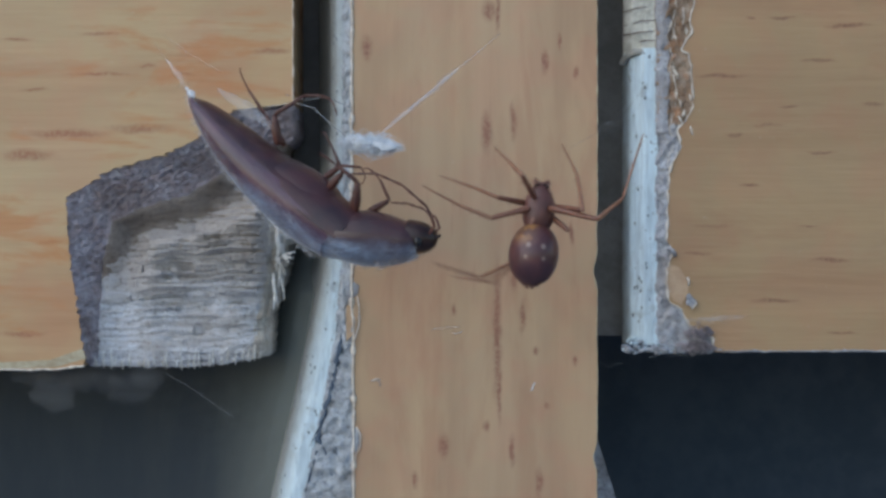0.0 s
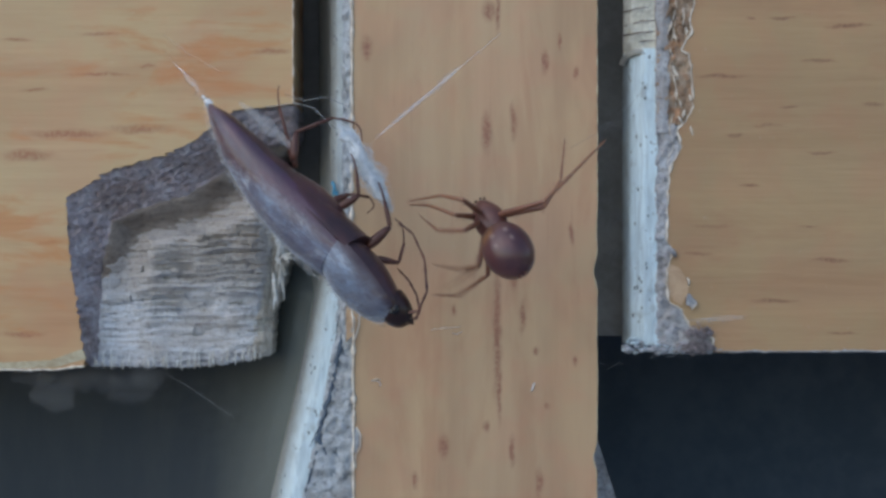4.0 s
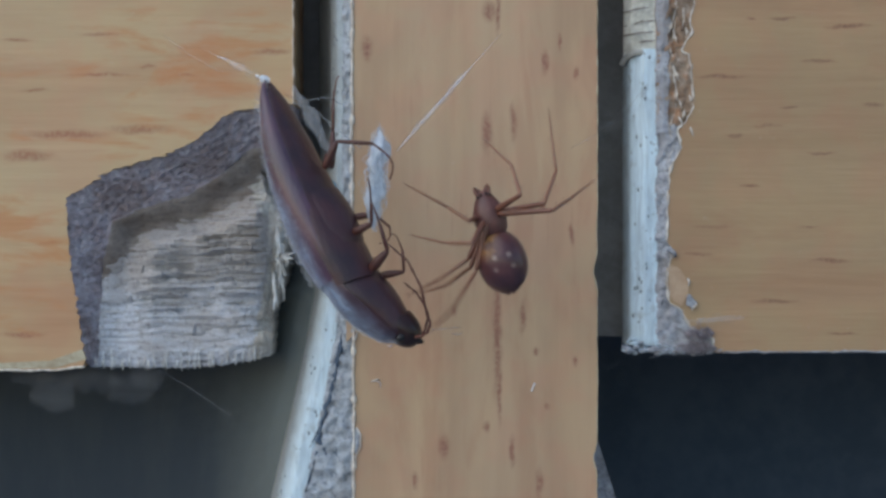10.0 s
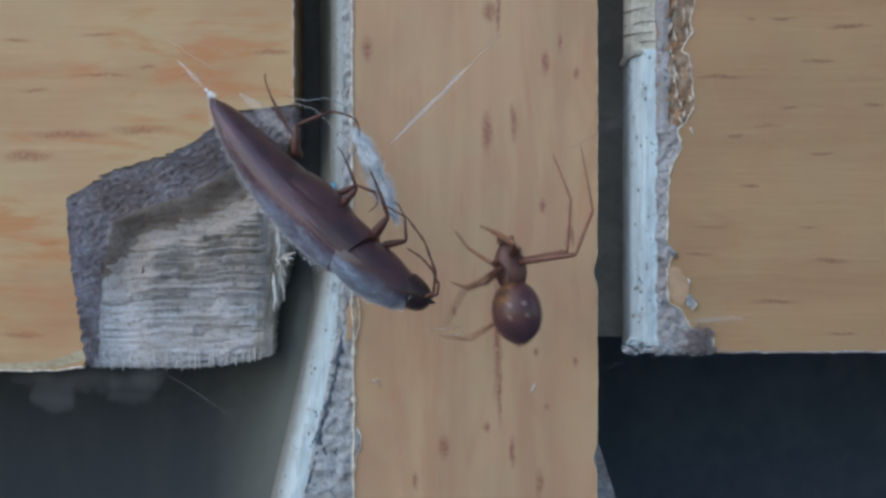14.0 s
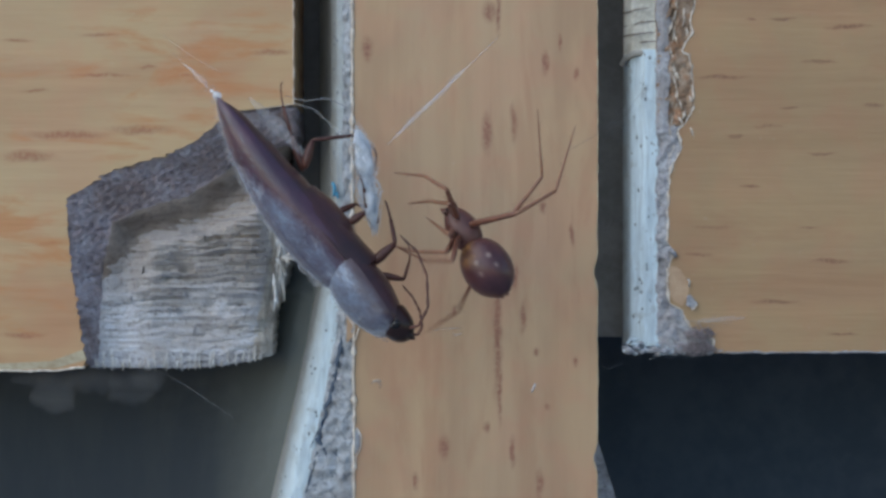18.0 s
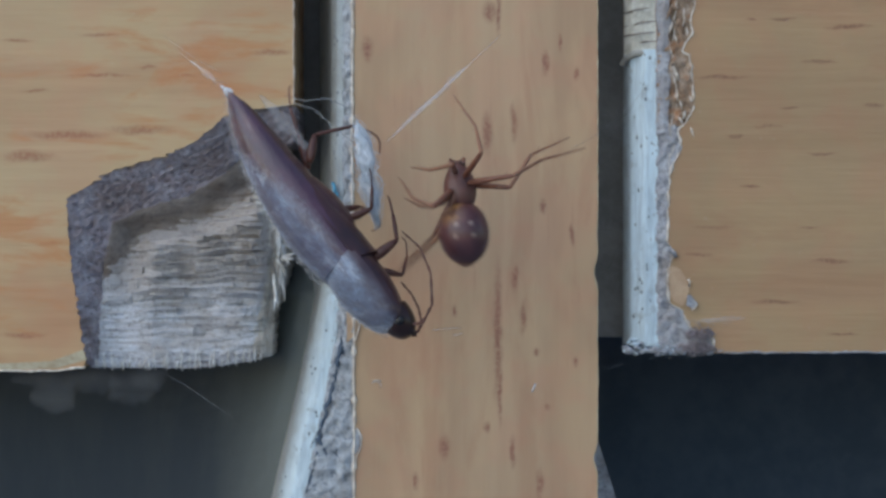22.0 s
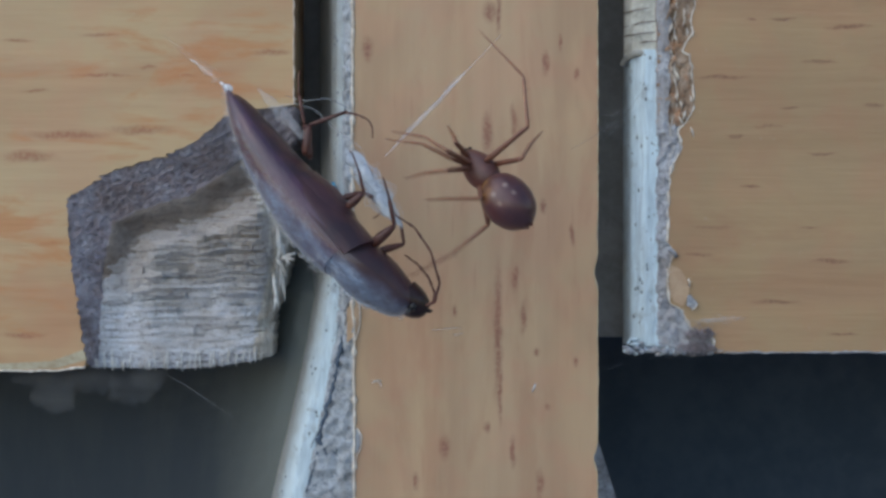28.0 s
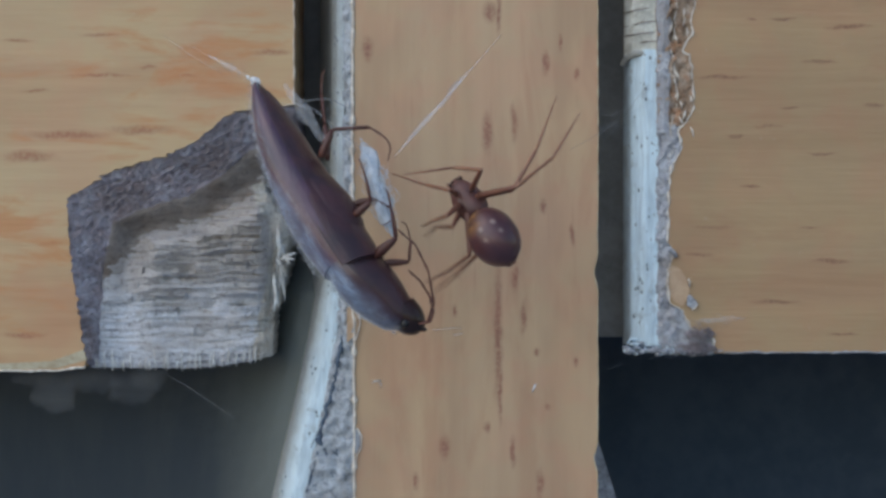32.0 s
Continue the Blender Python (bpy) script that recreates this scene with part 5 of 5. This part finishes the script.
    legs_at(8, (1070, 305), (990, 328), a=(1110, 215, 1165, 280, 1110, 350), b=(1130, 330, 1150, 300, 1165, 275), c=(1020, 270, 1015, 250, 1012, 220),
            d=(1050, 250, 1045, 220, 1040, 190), e=(960, 320, 930, 300, 900, 285), f=(970, 340, 935, 320, 905, 305), g=(1110, 340, 1130, 345, 1120, 355),
            h=(1090, 260, 1120, 235, 1160, 270))
    body_at(8.5, (905, 445), (960, 395))
    legs_at(9, (852, 462), (920, 415), a=(935, 380, 995, 345, 1010, 255), b=(930, 370, 955, 320, 952, 255), c=(830, 440, 780, 435, 700, 432),
            d=(825, 445, 775, 437, 705, 433), e=(820, 505, 790, 505, 750, 495), f=(820, 500, 795, 495, 760, 490), g=(870, 560, 820, 585, 745, 588),
            h=(868, 550, 810, 590, 720, 620))
    body_at(9.5, (890, 440), (905, 490))
    legs_at(10, (865, 378), (890, 465), a=(975, 372, 1010, 350, 1055, 315), b=(960, 360, 985, 300, 970, 190), c=(920, 345, 905, 290, 855, 245),
            d=(830, 390, 790, 365, 710, 322), e=(835, 430, 790, 430, 725, 415), f=(815, 488, 770, 500, 720, 525), g=(835, 515, 800, 550, 755, 590),
            h=(830, 480, 790, 505, 740, 520))
    body_at(10.5, (930, 420), (940, 500))
    legs_at(11, (838, 450), (832, 540), a=(935, 395, 960, 340, 938, 190), b=(930, 400, 965, 360, 960, 270), c=(800, 395, 770, 380, 735, 360),
            d=(820, 425, 780, 410, 750, 390), e=(790, 450, 760, 440, 720, 430), f=(790, 480, 765, 440, 740, 425), g=(790, 575, 730, 600, 680, 620),
            h=(840, 570, 770, 575, 720, 600))
    body_at(11.5, (880, 440), (890, 505))
    legs_at(12, (825, 490), (852, 572), a=(905, 470, 940, 400, 1005, 260), b=(890, 455, 950, 350, 950, 290), c=(805, 440, 790, 400, 755, 380),
            d=(800, 450, 770, 440, 745, 455), e=(875, 445, 850, 440, 820, 430), f=(900, 500, 890, 500, 875, 500), g=(800, 585, 740, 590, 680, 580),
            h=(790, 600, 740, 605, 690, 605))
    body_at(12.5, (945, 480), (950, 560))
    legs_at(13, (928, 490), (920, 580), a=(1030, 465, 1050, 400, 1025, 260), b=(1005, 465, 1025, 350, 990, 280), c=(920, 440, 885, 410, 820, 382),
            d=(985, 455, 945, 410, 925, 390), e=(870, 490, 865, 495, 880, 510), f=(870, 530, 820, 540, 770, 508), g=(850, 535, 810, 545, 765, 545),
            h=(860, 580, 800, 585, 755, 590))
    body_at(13.5, (840, 450), (850, 510))
    legs_at(14, (902, 465), (915, 550), a=(1015, 450, 1050, 370, 1028, 255), b=(1000, 445, 1010, 350, 978, 270), c=(910, 430, 880, 410, 850, 400),
            d=(870, 465, 830, 440, 805, 408), e=(860, 490, 830, 510, 800, 500), f=(920, 440, 890, 420, 860, 405), g=(880, 600, 830, 600, 780, 595),
            h=(860, 500, 825, 508, 780, 590))
    body_at(14.5, (865, 470), (880, 535))
    body_at(16.5, (830, 480), (850, 545))
    legs_at(17, (842, 395), (868, 472), a=(940, 402, 1010, 345, 1020, 235), b=(925, 378, 960, 300, 945, 185), c=(825, 340, 780, 310, 690, 300),
            d=(820, 350, 765, 308, 700, 302), e=(805, 365, 760, 330, 720, 310), f=(800, 415, 770, 418, 720, 423), g=(800, 440, 780, 455, 765, 460),
            h=(800, 405, 770, 405, 740, 410))
    body_at(17.5, (900, 340), (917, 395))
    legs_at(18, (815, 400), (860, 470), a=(910, 378, 985, 335, 1018, 220), b=(905, 378, 960, 310, 950, 190), c=(790, 335, 750, 310, 695, 305),
            d=(795, 360, 760, 355, 720, 360), e=(795, 415, 775, 400, 755, 385), f=(790, 445, 740, 445, 695, 435), g=(800, 460, 750, 460, 690, 430),
            h=(840, 520, 810, 550, 750, 590))
    body_at(18.5, (855, 380), (875, 440))
    legs_at(19, (795, 425), (848, 490), a=(905, 390, 975, 335, 1012, 240), b=(870, 375, 925, 300, 937, 185), c=(800, 360, 755, 330, 690, 318),
            d=(775, 375, 740, 350, 680, 338), e=(755, 460, 720, 460, 695, 455), f=(760, 455, 715, 465, 680, 470), g=(790, 515, 755, 525, 720, 530),
            h=(780, 480, 750, 480, 720, 500))
    body_at(19.5, (745, 350), (790, 410))
    legs_at(20, (735, 325), (790, 398), a=(840, 305, 910, 280, 995, 215), b=(815, 305, 812, 230, 720, 225), c=(770, 315, 745, 285, 705, 282),
            d=(815, 300, 808, 235, 730, 222), e=(690, 350, 690, 400, 665, 420), f=(740, 410, 720, 412, 695, 405), g=(745, 425, 715, 428, 680, 430),
            h=(695, 400, 720, 450, 745, 500))
    body_at(20.5, (925, 330), (915, 400))
    legs_at(21, (878, 285), (885, 362), a=(965, 310, 1020, 265, 1035, 130), b=(970, 315, 1050, 270, 1090, 180), c=(850, 225, 830, 205, 780, 180),
            d=(830, 275, 790, 275, 735, 273), e=(830, 310, 790, 320, 700, 290), f=(825, 300, 800, 290, 760, 275), g=(830, 305, 810, 325, 740, 308),
            h=(960, 380, 960, 350, 945, 330))
    body_at(21.5, (882, 280), (900, 340))
    legs_at(22, (812, 325), (820, 410), a=(905, 310, 960, 280, 1040, 260), b=(900, 330, 940, 270, 1010, 240), c=(850, 270, 840, 220, 800, 165),
            d=(800, 290, 760, 300, 725, 295), e=(765, 365, 730, 350, 705, 312), f=(780, 360, 745, 365, 715, 350), g=(770, 430, 730, 460, 700, 490),
            h=(765, 420, 745, 440, 700, 480))
    body_at(22.5, (920, 290), (955, 355))
    legs_at(23, (905, 268), (945, 352), a=(970, 195, 945, 95, 865, 30), b=(1000, 290, 1060, 270, 1100, 250), c=(895, 215, 850, 180, 795, 160),
            d=(890, 225, 850, 195, 800, 178), e=(850, 315, 810, 308, 765, 300), f=(870, 235, 862, 290, 860, 370), g=(840, 360, 790, 380, 740, 390),
            h=(860, 370, 870, 330, 865, 240))
    body_at(23.5, (880, 285), (915, 355))
    legs_at(24, (890, 305), (938, 372), a=(950, 205, 930, 120, 885, 55), b=(1000, 295, 1080, 245, 1140, 170), c=(885, 240, 860, 195, 810, 165),
            d=(955, 290, 950, 230, 900, 175), e=(860, 325, 820, 330, 755, 310), f=(860, 330, 815, 325, 775, 310), g=(870, 405, 810, 420, 740, 440),
            h=(880, 380, 870, 400, 860, 430))
    body_at(24.5, (905, 320), (965, 345))
    legs_at(25, (805, 285), (838, 335), a=(900, 220, 900, 120, 838, 30), b=(910, 330, 960, 300, 1015, 260), c=(770, 250, 735, 222, 675, 205),
            d=(860, 230, 830, 190, 755, 168), e=(770, 320, 760, 310, 745, 300), f=(805, 235, 770, 240, 730, 275), g=(805, 395, 770, 430, 735, 455),
            h=(840, 430, 810, 455, 735, 465))
    body_at(25.5, (840, 340), (850, 400))
    body_at(27.5, (860, 310), (895, 370))
    legs_at(28, (845, 295), (892, 348), a=(930, 225, 925, 130, 845, 50), b=(920, 280, 940, 250, 960, 230), c=(790, 265, 750, 240, 690, 230),
            d=(805, 250, 800, 235, 790, 220), e=(790, 300, 750, 305, 715, 315), f=(800, 280, 740, 250, 680, 245), g=(865, 405, 790, 455, 720, 490),
            h=(850, 350, 800, 350, 750, 352))
    body_at(28.5, (870, 345), (885, 415))
    legs_at(29, (865, 355), (885, 440), a=(965, 355, 1025, 295, 1040, 170), b=(955, 340, 1000, 260, 1000, 150), c=(835, 320, 790, 280, 720, 255),
            d=(900, 320, 860, 275, 790, 258), e=(840, 365, 800, 360, 760, 357), f=(850, 320, 830, 310, 815, 300), g=(820, 390, 790, 410, 715, 405),
            h=(890, 495, 840, 500, 770, 500))
    body_at(29.5, (840, 330), (860, 385))
    legs_at(30, (855, 410), (900, 478), a=(940, 385, 1000, 300, 1035, 195), b=(930, 370, 985, 290, 1000, 170), c=(835, 360, 790, 300, 738, 270),
            d=(820, 385, 760, 365, 675, 370), e=(825, 430, 790, 435, 740, 437), f=(830, 450, 800, 480, 745, 560), g=(840, 460, 800, 500, 740, 570),
            h=(870, 545, 840, 560, 800, 580))
    body_at(30.5, (840, 370), (870, 430))
    legs_at(31, (790, 352), (835, 418), a=(900, 320, 965, 270, 1030, 190), b=(880, 320, 935, 240, 980, 160), c=(780, 325, 740, 330, 690, 340),
            d=(760, 330, 730, 333, 695, 338), e=(765, 375, 745, 382, 720, 398), f=(780, 415, 745, 440, 720, 430), g=(840, 485, 800, 495, 760, 497),
            h=(790, 400, 760, 390, 740, 395))
    body_at(31.5, (870, 370), (895, 425))
    legs_at(32, (825, 350), (868, 412), a=(910, 330, 980, 275, 1028, 195), b=(905, 335, 950, 260, 985, 165), c=(850, 300, 800, 295, 700, 310),
            d=(795, 335, 750, 325, 690, 305), e=(790, 380, 765, 390, 745, 400), f=(800, 400, 770, 400, 750, 420), g=(830, 450, 790, 480, 750, 500),
            h=(850, 470, 800, 490, 760, 520))

    times = [k / 10 for k in range(321)]
    beetle_rows, fore_rows, silk_rows, line_rows, tail_rows, spider_rows = [], [], [], [], [], []
    segment_rows = {ob: [] for made in SEGMENTS.values() for ob in made}
    for t in times:
        m, local = beetle_pose(t)
        beetle_rows.append((t, m))
        fore_rows.append((t, local))
        x0, y0, x1, y1 = between(SILK_AT, t)
        off = math.sqrt(max(0.0, LS ** 2 - (x1 - x0) ** 2 - (y1 - y0) ** 2)) * Q
        top = P(x0, y0, MID + 0.4 * off)
        low = P(x1, y1, MID - 0.4 * off)
        silk_rows.append((t, upright_frame(top, low - top)))
        anchor = P(886, 60, -0.00005)
        line_rows.append((t, upright_frame(anchor, top.lerp(low, 0.25) + Vector((28 * S, 0, 0)) - anchor)))
        tail_tip = m @ (Vector((-LE + 4, 0, -2)) * Q)
        tail_rows.append((t, upright_frame(tail_tip, P(238, 26, -0.0004) - tail_tip)))

        body, (cx, cy) = spider_pose(t)
        spider_rows.append((t, body))
        inverse = body.inverted()
        offsets = between(LEGS_AT, t)
        for i, leg in enumerate("abcdefgh"):
            values = offsets[6 * i:6 * i + 6]
            comb = {"g": 13, "h": -14, "e": 9, "f": -10, "c": 4, "d": -4}.get(leg, 0) * math.sin(6 * math.pi * t)
            knee, ankle, tip = [(cx + values[k] + comb * (k > 0), cy + values[k + 1] + 0.6 * comb) for k in (0, 2, 4)]
            way = Vector((knee[0] - cx, knee[1] - cy, 0))
            way = way.normalized() * min(18.0, way.length)
            joint = P(cx + way.x, cy + way.y, MID + (0.0006 if i % 2 else -0.0003))
            for ob, goal, ln, toward in zip(SEGMENTS[leg], (knee, ankle, tip), LEGS[leg], (-1, 1, 1)):
                end = reach(joint, *goal, ln, toward)
                segment_rows[ob].append((t, inverse @ upright_frame(joint, end - joint)))
                joint = end
    walk(beetle, beetle_rows)
    walk(fore, fore_rows)
    walk(bundle, silk_rows)
    walk(line, line_rows)
    walk(tail_web, tail_rows)
    walk(spider, spider_rows)
    for ob, rows in segment_rows.items():
        walk(ob, rows)
    for i, leg in enumerate(BEETLE_LEGS):
        rest = leg.location.copy()
        rows = []
        for k in range(65):
            t = k / 2
            sway = 6 * math.sin(1.7 * t + i * 2.1) + 4 * math.sin(4.1 * t + i)
            rows.append((t, Matrix.Translation(rest) @ pose(0, 0, 0, 0.5 * sway * math.cos(i), sway, 0)))
        walk(leg, rows)


motions()
